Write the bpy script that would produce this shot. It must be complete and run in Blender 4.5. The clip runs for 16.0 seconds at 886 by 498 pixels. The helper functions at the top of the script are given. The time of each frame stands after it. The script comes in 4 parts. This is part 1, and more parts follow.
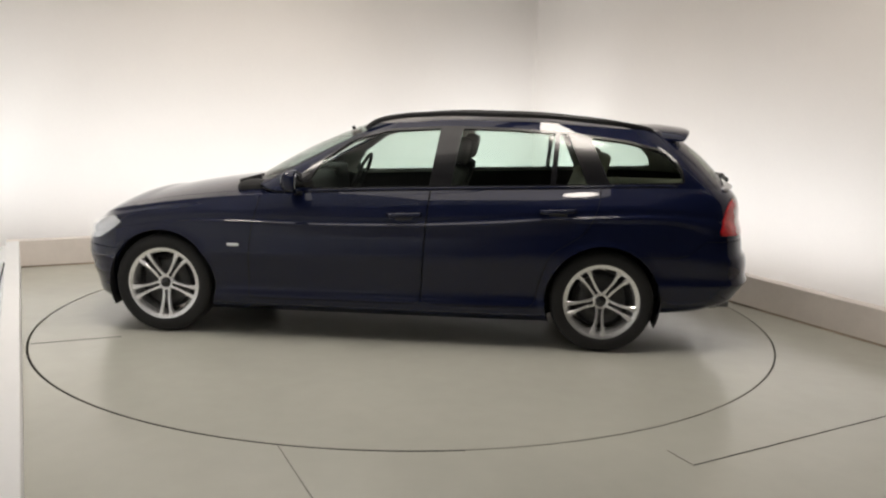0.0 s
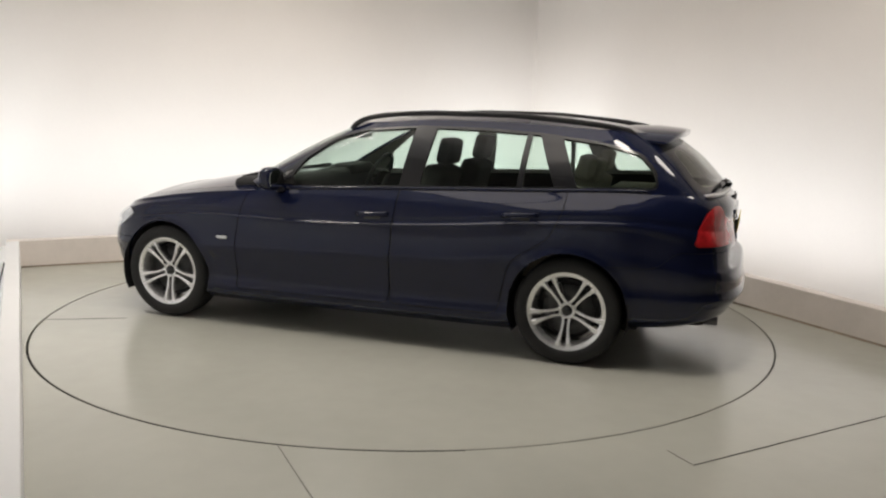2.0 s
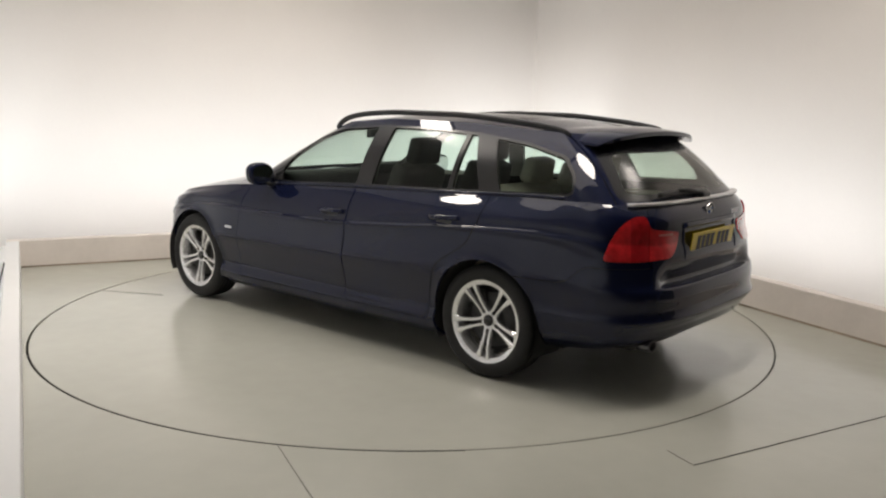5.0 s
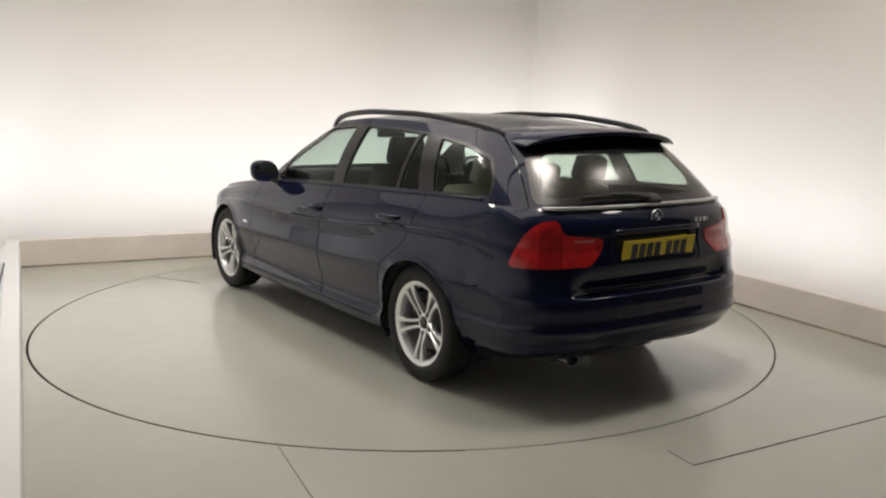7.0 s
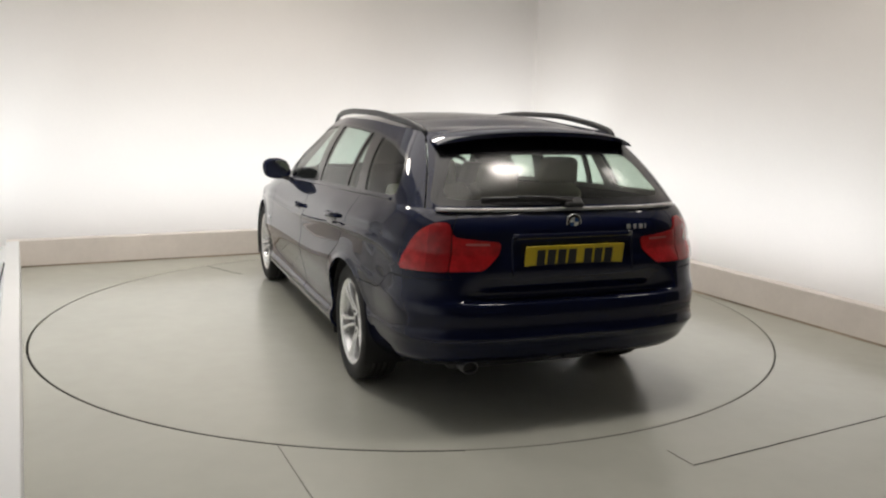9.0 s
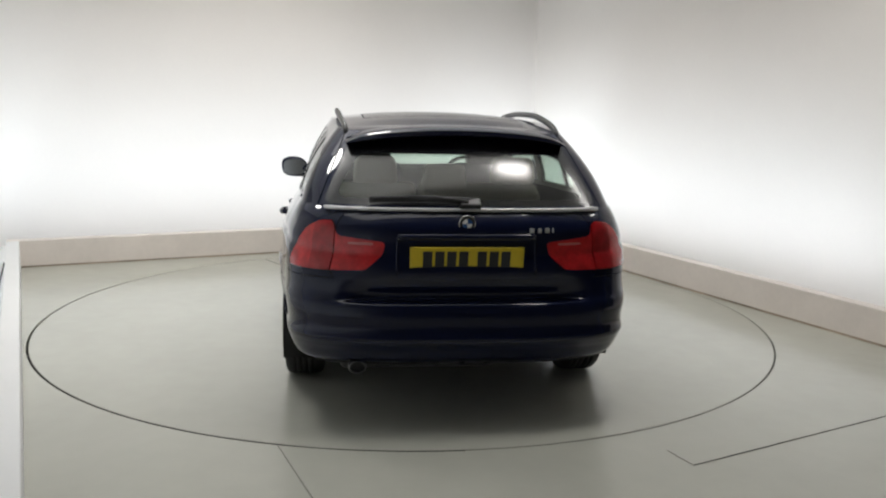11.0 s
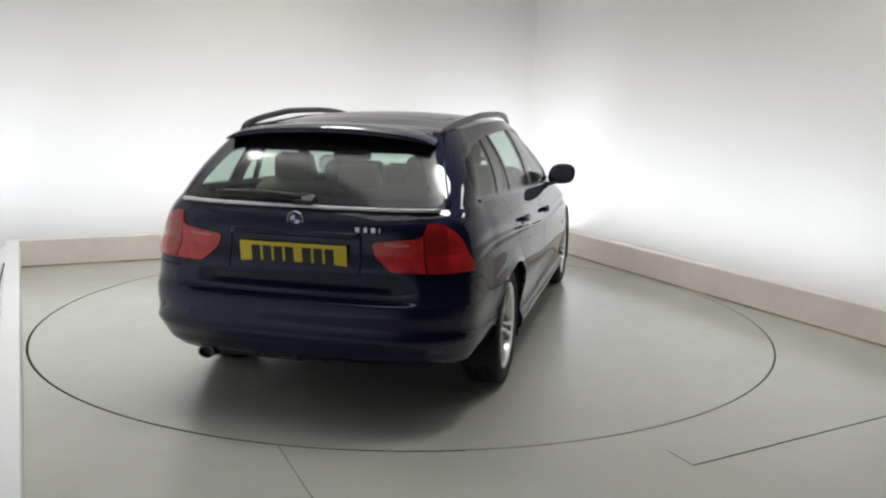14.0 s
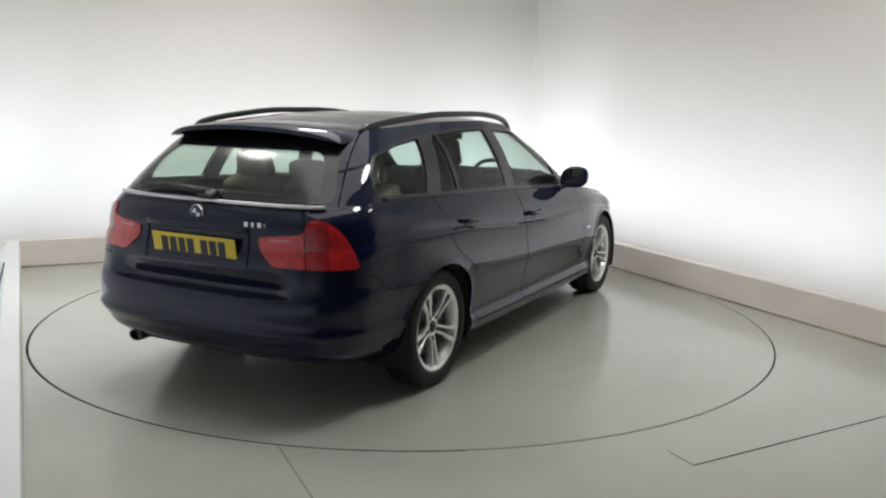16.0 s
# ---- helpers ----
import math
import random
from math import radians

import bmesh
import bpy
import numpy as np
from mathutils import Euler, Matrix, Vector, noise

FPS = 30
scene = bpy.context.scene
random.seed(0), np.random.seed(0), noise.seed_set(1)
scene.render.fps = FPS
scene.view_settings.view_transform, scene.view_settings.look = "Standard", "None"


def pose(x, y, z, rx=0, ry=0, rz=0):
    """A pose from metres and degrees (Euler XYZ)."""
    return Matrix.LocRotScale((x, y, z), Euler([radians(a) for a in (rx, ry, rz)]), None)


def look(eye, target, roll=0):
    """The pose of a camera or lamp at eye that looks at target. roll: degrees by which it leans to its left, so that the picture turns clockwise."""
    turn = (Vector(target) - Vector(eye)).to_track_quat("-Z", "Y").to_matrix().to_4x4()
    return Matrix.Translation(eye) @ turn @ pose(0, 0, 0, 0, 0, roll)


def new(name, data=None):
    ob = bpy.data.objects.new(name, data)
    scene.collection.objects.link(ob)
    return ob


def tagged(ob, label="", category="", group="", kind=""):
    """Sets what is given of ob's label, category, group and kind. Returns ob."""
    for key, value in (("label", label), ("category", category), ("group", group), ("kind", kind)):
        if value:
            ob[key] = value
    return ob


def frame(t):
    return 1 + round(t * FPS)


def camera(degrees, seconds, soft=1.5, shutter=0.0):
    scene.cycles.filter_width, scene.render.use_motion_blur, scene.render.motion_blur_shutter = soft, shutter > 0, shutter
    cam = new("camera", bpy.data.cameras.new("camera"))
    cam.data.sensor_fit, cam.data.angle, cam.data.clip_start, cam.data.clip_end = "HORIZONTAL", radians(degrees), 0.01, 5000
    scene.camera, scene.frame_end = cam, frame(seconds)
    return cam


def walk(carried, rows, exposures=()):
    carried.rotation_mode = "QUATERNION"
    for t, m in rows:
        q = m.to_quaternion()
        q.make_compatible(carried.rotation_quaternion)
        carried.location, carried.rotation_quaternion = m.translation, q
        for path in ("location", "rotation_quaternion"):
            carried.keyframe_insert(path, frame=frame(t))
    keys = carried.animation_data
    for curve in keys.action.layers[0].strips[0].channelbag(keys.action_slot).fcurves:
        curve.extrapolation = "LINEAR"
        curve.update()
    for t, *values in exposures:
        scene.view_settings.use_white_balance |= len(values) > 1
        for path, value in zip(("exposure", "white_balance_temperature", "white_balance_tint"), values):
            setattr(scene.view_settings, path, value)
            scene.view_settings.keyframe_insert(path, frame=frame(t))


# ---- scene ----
# The camera stands still; a car turns on a flush turntable in a white photo bay.
EYE = Vector((0.0, -5.957, 1.4857))
AIM = EYE + Vector((0.03941, 0.98500, -0.16799))
CAR_SHIFT = Vector((0.0936, -0.081, 0.0))     # the car's middle on the turntable


def heading(t):
    """Degrees of the car's nose from the world's x axis."""
    return 172.21 - 7.089 * t + 0.0046 * t * t


cam = camera(54.83, 16.0, soft=2.2)
walk(cam, [(0.0, look(EYE, AIM, 1.267)), (16.0, look(EYE, AIM, 1.267))],
     exposures=[(0.0, 0.0, 6850, 13), (7.0, 0.0, 6850, 13), (9.5, 0.0, 6600, 11), (12.0, 0.0, 6250, 9), (16.0, 0.0, 6250, 9)])

# ---- light ----
# bay axes: the rear kerb runs along BX, the side kerbs along BY
BX = Vector((0.9135, 0.4068, 0.0))
BY = Vector((-0.4068, 0.9135, 0.0))
KX0, KX1, KY1 = -2.485, 2.50, 2.70            # inner faces of the kerbs in bay axes
WALL = 0.94                                  # from the side kerbs to the walls
REAR_WALL = 1.20                             # from the rear kerb to its wall
CEILING = 3.60


def bay(a, b, z=0.0):
    v = BX * a + BY * b
    return Vector((v.x, v.y, z))


def area_lamp(name, place, target, sx, sy, power, colour):
    data = bpy.data.lights.new(name, "AREA")
    data.shape, data.size, data.size_y, data.energy, data.color = "RECTANGLE", sx, sy, power, colour
    ob = new(name, data)
    z = (Vector(place) - Vector(target)).normalized()
    x = (BX if abs(z.dot(BY)) > abs(z.dot(BX)) else BY)
    y = z.cross(x).normalized()
    x = y.cross(z)
    ob.matrix_world = Matrix((x, y, z)).transposed().to_4x4()
    ob.location = place
    return tagged(ob, "cool white light tube in the trough behind the kerb", "light", kind="structure")


COOL = (0.83, 0.925, 1.0)
area_lamp("trough_light_rear", bay(0.0, KY1 + 0.16, 0.06), bay(0.0, KY1 + REAR_WALL, 3.6), 6.6, 0.10, 42, COOL)
area_lamp("trough_light_side", bay(KX1 + 0.16, 0.90, 0.06), bay(KX1 + WALL, 0.90, 4.6), 5.5, 0.10, 29, COOL)
area_lamp("trough_light_left", bay(KX0 - 0.16, -1.2, 0.06), bay(KX0 - WALL, -1.2, 1.6), 8.6, 0.10, 58, COOL)


def disc_lamp(name, x, y, power):
    data = bpy.data.lights.new(name, "AREA")
    data.shape, data.size, data.energy, data.color = "DISK", 0.62, power, (1.0, 0.95, 0.88)
    ob = new(name, data)
    ob.location = (x, y, CEILING - 0.13)
    return tagged(ob, "round ceiling lamp over the turntable", "light", kind="structure")


# the third lamp is an unseen addition that brightens the left floor
LAMPS = [(1.20, -1.65), (2.95, -0.85), (-2.0, -0.45), (-0.75, 1.75)]
for (x, y), power in zip(LAMPS, (21, 4, 25, 15)):
    disc_lamp("ceiling_lamp_light", x, y, power)

# broad soft fill, added overhead to even out the floor and soften shadows
PANEL_A = -0.8
fill_light = area_lamp("ceiling_fill_light", bay(PANEL_A, -0.5, CEILING - 0.05), bay(PANEL_A, -0.5, 0.0), 4.0, 2.4, 50, (1.0, 0.96, 0.91))
tagged(fill_light, "soft fill light added under the ceiling", "light", kind="structure")

world = bpy.data.worlds.new("world")
scene.world = world
world.use_nodes = True
world.node_tree.nodes["Background"].inputs[0].default_value = (0.75, 0.78, 0.85, 1)
world.node_tree.nodes["Background"].inputs[1].default_value = 0.05


# ---- materials ----
def material(name, colour, rough=0.5, metal=0.0, coat=0.0, vary=0.0, scale=6.0, bump=0.0, fine=90.0, rough_vary=0.0, emit=None, power=0.0, spec=0.5):
    m = bpy.data.materials.new(name)
    m.use_nodes = True
    nt = m.node_tree
    b = nt.nodes["Principled BSDF"]
    b.inputs["Base Color"].default_value = (*colour, 1)
    b.inputs["Roughness"].default_value = rough
    b.inputs["Metallic"].default_value = metal
    b.inputs["Coat Weight"].default_value = coat
    b.inputs["Coat Roughness"].default_value = 0.025
    b.inputs["Coat IOR"].default_value = 1.45
    b.inputs["Specular IOR Level"].default_value = spec
    if emit:
        b.inputs["Emission Color"].default_value = (*emit, 1)
        b.inputs["Emission Strength"].default_value = power
    if vary or bump or rough_vary:
        co = nt.nodes.new("ShaderNodeTexCoord")
        n1 = nt.nodes.new("ShaderNodeTexNoise")
        n1.inputs["Scale"].default_value, n1.inputs["Detail"].default_value = scale, 5
        n2 = nt.nodes.new("ShaderNodeTexNoise")
        n2.inputs["Scale"].default_value, n2.inputs["Detail"].default_value = fine, 3
        nt.links.new(co.outputs["Object"], n1.inputs["Vector"])
        nt.links.new(co.outputs["Object"], n2.inputs["Vector"])
        add = nt.nodes.new("ShaderNodeMath")
        add.operation = "MULTIPLY_ADD"
        nt.links.new(n2.outputs["Fac"], add.inputs[0])
        add.inputs[1].default_value = 0.35
        nt.links.new(n1.outputs["Fac"], add.inputs[2])
        ramp = nt.nodes.new("ShaderNodeMapRange")
        ramp.inputs["From Min"].default_value, ramp.inputs["From Max"].default_value = 0.40, 0.95
        ramp.inputs["To Min"].default_value, ramp.inputs["To Max"].default_value = 1 - vary, 1 + vary
        nt.links.new(add.outputs[0], ramp.inputs["Value"])
        if vary:
            mix = nt.nodes.new("ShaderNodeVectorMath")
            mix.operation = "SCALE"
            mix.inputs[0].default_value = colour
            nt.links.new(ramp.outputs[0], mix.inputs["Scale"])
            nt.links.new(mix.outputs[0], b.inputs["Base Color"])
        if rough_vary:
            rr = nt.nodes.new("ShaderNodeMapRange")
            rr.inputs["From Min"].default_value, rr.inputs["From Max"].default_value = 0.40, 0.95
            rr.inputs["To Min"].default_value, rr.inputs["To Max"].default_value = rough - rough_vary, rough + rough_vary
            nt.links.new(add.outputs[0], rr.inputs["Value"])
            nt.links.new(rr.outputs[0], b.inputs["Roughness"])
        if bump:
            bp = nt.nodes.new("ShaderNodeBump")
            bp.inputs["Strength"].default_value, bp.inputs["Distance"].default_value = bump, 0.004
            nt.links.new(add.outputs[0], bp.inputs["Height"])
            nt.links.new(bp.outputs[0], b.inputs["Normal"])
    return m


def glass_material(name, tint, gloss=0.05, rough=0.09):
    """Thin tinted window glass: clear straight through, with a Fresnel gloss."""
    m = bpy.data.materials.new(name)
    m.use_nodes = True
    nt = m.node_tree
    nt.nodes.remove(nt.nodes["Principled BSDF"])
    out = nt.nodes["Material Output"]
    tr = nt.nodes.new("ShaderNodeBsdfTransparent")
    tr.inputs[0].default_value = (*tint, 1)
    gl = nt.nodes.new("ShaderNodeBsdfGlossy")
    gl.inputs["Roughness"].default_value = rough
    lw = nt.nodes.new("ShaderNodeLayerWeight")
    lw.inputs["Blend"].default_value = 0.5
    pw = nt.nodes.new("ShaderNodeMath")
    pw.operation = "POWER"
    pw.inputs[1].default_value = 4.5
    nt.links.new(lw.outputs["Facing"], pw.inputs[0])
    fr = nt.nodes.new("ShaderNodeMath")
    fr.operation = "MULTIPLY_ADD"
    fr.inputs[1].default_value, fr.inputs[2].default_value = 0.92, gloss
    nt.links.new(pw.outputs[0], fr.inputs[0])
    mx = nt.nodes.new("ShaderNodeMixShader")
    nt.links.new(fr.outputs[0], mx.inputs[0])
    nt.links.new(tr.outputs[0], mx.inputs[1])
    nt.links.new(gl.outputs[0], mx.inputs[2])
    nt.links.new(mx.outputs[0], out.inputs[0])
    return m


WALL_M = material("wall_paint", (0.855, 0.812, 0.772), 0.85, vary=0.02, scale=0.9, bump=0.04, fine=40)
CEIL_M = material("ceiling_paint", (0.84, 0.82, 0.79), 0.9, vary=0.04, scale=1.2)
# dark colour stands for the poor light in the hall round the camera
DIM_HALL_M = material("dim_hall", (0.11, 0.11, 0.11), 0.9, vary=0.05, scale=0.8)
# grey in place of wall white: the dim upper left wall is in the colour
DIM_SIDE_M = material("dim_side_wall", (0.40, 0.39, 0.375), 0.9, vary=0.05, scale=0.8)
FLOOR_M = material("floor_paint", (0.472, 0.474, 0.418), 0.22, vary=0.06, scale=1.1, fine=9, rough_vary=0.02)
DISC_M = material("turntable_paint", (0.472, 0.474, 0.418), 0.20, vary=0.05, scale=1.0, fine=8, rough_vary=0.02)
KERB_M = material("kerb_paint", (0.80, 0.735, 0.68), 0.65, vary=0.07, scale=2.6, bump=0.05, fine=24)
TROUGH_M = material("trough_white", (0.85, 0.85, 0.85), 0.8, vary=0.03, scale=2.0)
SEAM_M = material("worn_joint", (0.15, 0.145, 0.125), 0.8, vary=0.5, scale=5.0, fine=30)
DARK_M = material("joint_dark", (0.03, 0.03, 0.028), 0.9, vary=0.1)
PAINT = material("navy_car_paint", (0.0056, 0.0084, 0.030), 0.5, metal=0.15, coat=1.0, spec=0.0, vary=0.06, scale=900, fine=2500)
TRIM = material("black_trim", (0.012, 0.012, 0.013), 0.35, vary=0.1, scale=40)
GLOSS_BLACK = material("gloss_black_trim", (0.010, 0.010, 0.012), 0.25, coat=0.3, vary=0.08, scale=30)
RUBBER = material("tyre_rubber", (0.009, 0.009, 0.0095), 0.7, vary=0.15, scale=30, bump=0.1, fine=220)
ALLOY = material("silver_alloy", (0.84, 0.84, 0.85), 0.27, metal=0.75, vary=0.05, scale=40)
ALLOY_DARK = material("dark_brake_metal", (0.06, 0.06, 0.06), 0.5, metal=0.6, vary=0.2, scale=30)
CHROME = material("chrome", (0.80, 0.80, 0.81), 0.12, metal=1.0, vary=0.03, scale=60)
STEEL = material("dull_steel", (0.16, 0.16, 0.165), 0.35, metal=0.9, vary=0.1, scale=40)
SATIN = material("satin_silver_trim", (0.70, 0.70, 0.71), 0.35, metal=0.8, vary=0.03, scale=60)
LINER = material("black_plastic", (0.014, 0.014, 0.014), 0.8, vary=0.15, scale=40)
TAUPE = material("beige_leather", (0.47, 0.43, 0.35), 0.9, vary=0.15, scale=60, bump=0.1, fine=500)
CLOTH = material("charcoal_cloth", (0.045, 0.043, 0.040), 0.9, vary=0.15, scale=60, bump=0.1, fine=500)
HEADLINER = material("grey_headliner", (0.40, 0.39, 0.36), 0.9, vary=0.05, scale=40)
LAMP_RED = material("red_lamp_lens", (0.56, 0.018, 0.022), 0.2, coat=0.9, vary=0.30, scale=22, bump=0.35, fine=90)
LAMP_DEEP = material("deep_red_lamp_lens", (0.38, 0.010, 0.014), 0.2, coat=0.9, vary=0.30, scale=22, bump=0.35, fine=90)
LAMP_PINK = material("pale_red_lamp_lens", (0.60, 0.16, 0.15), 0.2, coat=0.6, vary=0.10, scale=60, fine=300)
LAMP_CLEAR = material("clear_lamp_lens", (0.75, 0.77, 0.80), 0.12, metal=0.5, coat=1.0, vary=0.08, scale=60)
YELLOW = material("yellow_plate", (0.72, 0.53, 0.02), 0.35, vary=0.04, scale=40)
INK = material("black_print", (0.015, 0.015, 0.015), 0.5, vary=0.05, scale=40)
BLUE = material("blue_enamel", (0.03, 0.09, 0.26), 0.25, vary=0.05, scale=60)
WHITE = material("white_enamel", (0.75, 0.75, 0.76), 0.25, vary=0.03, scale=60)
GLASS = glass_material("tinted_window_glass", (0.74, 0.84, 0.79), 0.022, 0.10)
GLASS_REAR = glass_material("darker_tailgate_glass", (0.56, 0.63, 0.56), 0.075, 0.19)
LAMP_GLOW = material("lamp_diffuser", (0.9, 0.9, 0.9), 0.5, emit=(1.0, 0.96, 0.90), power=7.0)
MIRROR_M = material("mirror_glass", (0.75, 0.77, 0.78), 0.02, metal=1.0)


# ---- building helpers ----
def finish(bm, name, mat, smooth=True):
    me = bpy.data.meshes.new(name)
    bmesh.ops.recalc_face_normals(bm, faces=bm.faces)
    bm.to_mesh(me)
    bm.free()
    me.materials.append(mat)
    for p in me.polygons:
        p.use_smooth = smooth
    return me


def part(name, bm, mat, parent, label="", smooth=True, bevel=0.0):
    ob = new(name, finish(bm, name, mat, smooth) if isinstance(bm, bmesh.types.BMesh) else bm)
    ob.parent = parent
    if bevel:
        md = ob.modifiers.new("edge", "BEVEL")
        md.width, md.segments, md.limit_method, md.angle_limit = bevel, 2, "ANGLE", radians(35)
    return tagged(ob, label)


def thing(name, label, category, group="", kind="", m=None):
    ob = tagged(new(name), label, category, group, kind)
    if m is not None:
        ob.matrix_basis = m
    return ob


def box(x0, x1, y0, y1, z0, z1, bm=None):
    bm = bm or bmesh.new()
    c = [bm.verts.new((x, y, z)) for z in (z0, z1) for x, y in ((x0, y0), (x1, y0), (x1, y1), (x0, y1))]
    for f in ((3, 2, 1, 0), (4, 5, 6, 7), (0, 1, 5, 4), (1, 2, 6, 5), (2, 3, 7, 6), (3, 0, 4, 7)):
        bm.faces.new([c[i] for i in f])
    return bm


def prism(points, z0, z1, bm=None):
    """An upright prism over a plan outline."""
    bm = bm or bmesh.new()
    lo = [bm.verts.new((x, y, z0)) for x, y in points]
    hi = [bm.verts.new((x, y, z1)) for x, y in points]
    n = len(points)
    bm.faces.new(lo[::-1]), bm.faces.new(hi)
    for i in range(n):
        bm.faces.new((lo[i], lo[(i + 1) % n], hi[(i + 1) % n], hi[i]))
    return bm


def lathe(profile, n=64, axis="y", caps=False):
    """Turns a profile of (radius, offset) round an axis."""
    bm = bmesh.new()
    rings = []
    for r, o in profile:
        ring = []
        for k in range(n):
            a = 2 * math.pi * k / n
            c, s = r * math.cos(a), r * math.sin(a)
            ring.append(bm.verts.new((c, o, s) if axis == "y" else (c, s, o)))
        rings.append(ring)
    for a, b in zip(rings, rings[1:]):
        for k in range(n):
            bm.faces.new((a[k], a[(k + 1) % n], b[(k + 1) % n], b[k]))
    if caps:
        bm.faces.new(rings[0][::-1]), bm.faces.new(rings[-1])
    return bm


def sweep(points, shape, bm=None, caps=True):
    """Sweeps a closed outline of (side, up) along a line of points."""
    bm = bm or bmesh.new()
    pts = [Vector(q) for q in points]
    rings = []
    for i, q in enumerate(pts):
        d = (pts[min(i + 1, len(pts) - 1)] - pts[max(i - 1, 0)]).normalized()
        side = d.cross(Vector((0, 0, 1)))
        side = side.normalized() if side.length > 1e-4 else Vector((0, 1, 0))
        up = side.cross(d)
        rings.append([bm.verts.new(q + side * a + up * b) for a, b in shape])
    n = len(shape)
    for a, b in zip(rings, rings[1:]):
        for k in range(n):
            bm.faces.new((a[k], a[(k + 1) % n], b[(k + 1) % n], b[k]))
    if caps:
        bm.faces.new(rings[0][::-1]), bm.faces.new(rings[-1])
    return bm


def oval(a, b, n=12):
    return [(a * math.cos(2 * math.pi * k / n), b * math.sin(2 * math.pi * k / n)) for k in range(n)]


def structure(name, bm, mat, label, bevel=0.0, smooth=False):
    ob = new(name, finish(bm, name, mat, smooth))
    if bevel:
        md = ob.modifiers.new("edge", "BEVEL")
        md.width, md.segments, md.limit_method = bevel, 2, "ANGLE"
    return tagged(ob, label, name.split("_")[0], kind="structure")


def bay_prism(a0, a1, b0, b1, z0, z1):
    return prism([tuple(bay(a, b).xy) for a, b in ((a0, b0), (a1, b0), (a1, b1), (a0, b1))], z0, z1)


# ---- the bay ----
RING = 2.460
FILLED = ((-84.0, 40.0),)                    # bearings where paint narrows the gap
FRONT = -7.5
END = -3.4                                   # where the white bay opens to the hall


def floor_mesh():
    """The fixed floor with a round hole for the turntable."""
    bm = bmesh.new()
    n = 192
    inner, low, outer = [], [], []
    for k in range(n):
        a = 2 * math.pi * k / n
        d = BX * math.cos(a) + BY * math.sin(a)
        inner.append(bm.verts.new((d.x * (RING + 0.007), d.y * (RING + 0.007), 0)))
        low.append(bm.verts.new((d.x * (RING + 0.007), d.y * (RING + 0.007), -0.06)))
        ca, sa = math.cos(a), math.sin(a)
        ta = (KX1 if ca > 0 else -KX0) / max(abs(ca), 1e-6)
        tb = (KY1 if sa > 0 else -FRONT) / max(abs(sa), 1e-6)
        t = min(ta, tb)
        p = bay(ca * t, sa * t)
        outer.append(bm.verts.new(p))
    for k in range(n):
        j = (k + 1) % n
        bm.faces.new((inner[k], outer[k], outer[j], inner[j]))
        bm.faces.new((low[k], inner[k], inner[j], low[j]))
    for a, b in ((KX1, KY1), (KX0, KY1), (KX0, FRONT), (KX1, FRONT)):
        c = bm.verts.new(bay(a, b, 0))
        near = sorted(outer, key=lambda v: (v.co - c.co).length)[:2]
        try:
            bm.faces.new((near[0], c, near[1]))
        except ValueError:
            pass
    return bm


structure("floor", floor_mesh(), FLOOR_M, "beige-grey painted studio floor with a slight sheen")
structure("floor_pit", bay_prism(KX0 - 2, KX1 + 2, FRONT, KY1 + 2, -0.30, -0.06), DARK_M, "dark pit under the turntable gap")
structure("kerb_rear", bay_prism(KX0 - 0.10, KX1 + 0.10, KY1, KY1 + 0.10, 0.0, 0.236), KERB_M, "low beige kerb along the rear of the bay", 0.006)
structure("kerb_right", bay_prism(KX1, KX1 + 0.10, FRONT, KY1 - 0.002, 0.0, 0.235), KERB_M, "low beige kerb along the side of the bay", 0.006)
# white instead of kerb beige: trough light on its top is in the colour
structure("kerb_left", bay_prism(KX0 - 0.10, KX0, FRONT, KY1 - 0.002, 0.0, 0.235), TROUGH_M, "low side kerb, whitened for the trough light on its top", 0.006)
structure("trough_rear", bay_prism(KX0 - WALL, KX1 + WALL, KY1 + 0.101, KY1 + REAR_WALL, -0.05, 0.0), TROUGH_M, "white light trough behind the rear kerb")
structure("trough_right", bay_prism(KX1 + 0.101, KX1 + WALL, FRONT, KY1 + 0.10, -0.05, 0.0), TROUGH_M, "white light trough behind the side kerb")
structure("trough_left", bay_prism(KX0 - WALL, KX0 - 0.101, FRONT, KY1 + 0.10, -0.05, 0.0), TROUGH_M, "white light trough behind the side kerb")


def cyclorama():
    """One white wall sheet round the rear and one side."""
    x0, x1, y1, r, th = KX0 - WALL, KX1 + WALL, KY1 + REAR_WALL, 0.012, 0.12
    line = [(x0 - 0.12, y1)]
    for cx, cy, s in ((x1 - r, y1 - r, 90),):
        line += [(cx + r * math.cos(radians(s - 90 * k / 16)), cy + r * math.sin(radians(s - 90 * k / 16))) for k in range(17)]
    line += [(x1, END)]
    bm = bmesh.new()
    rows = []
    for off in (0.0, th):
        for z in (-0.05, CEILING):
            row = []
            for i, (a, b) in enumerate(line):
                p, q = line[max(i - 1, 0)], line[min(i + 1, len(line) - 1)]
                d = Vector((q[0] - p[0], q[1] - p[1])).normalized()
                row.append(bm.verts.new(bay(a - d.y * off, b + d.x * off, z)))
            rows.append(row)
    for a, b in ((rows[0], rows[1]), (rows[3], rows[2]), (rows[1], rows[3]), (rows[2], rows[0])):
        for i in range(len(line) - 1):
            bm.faces.new((a[i], a[i + 1], b[i + 1], b[i]))
    return bm


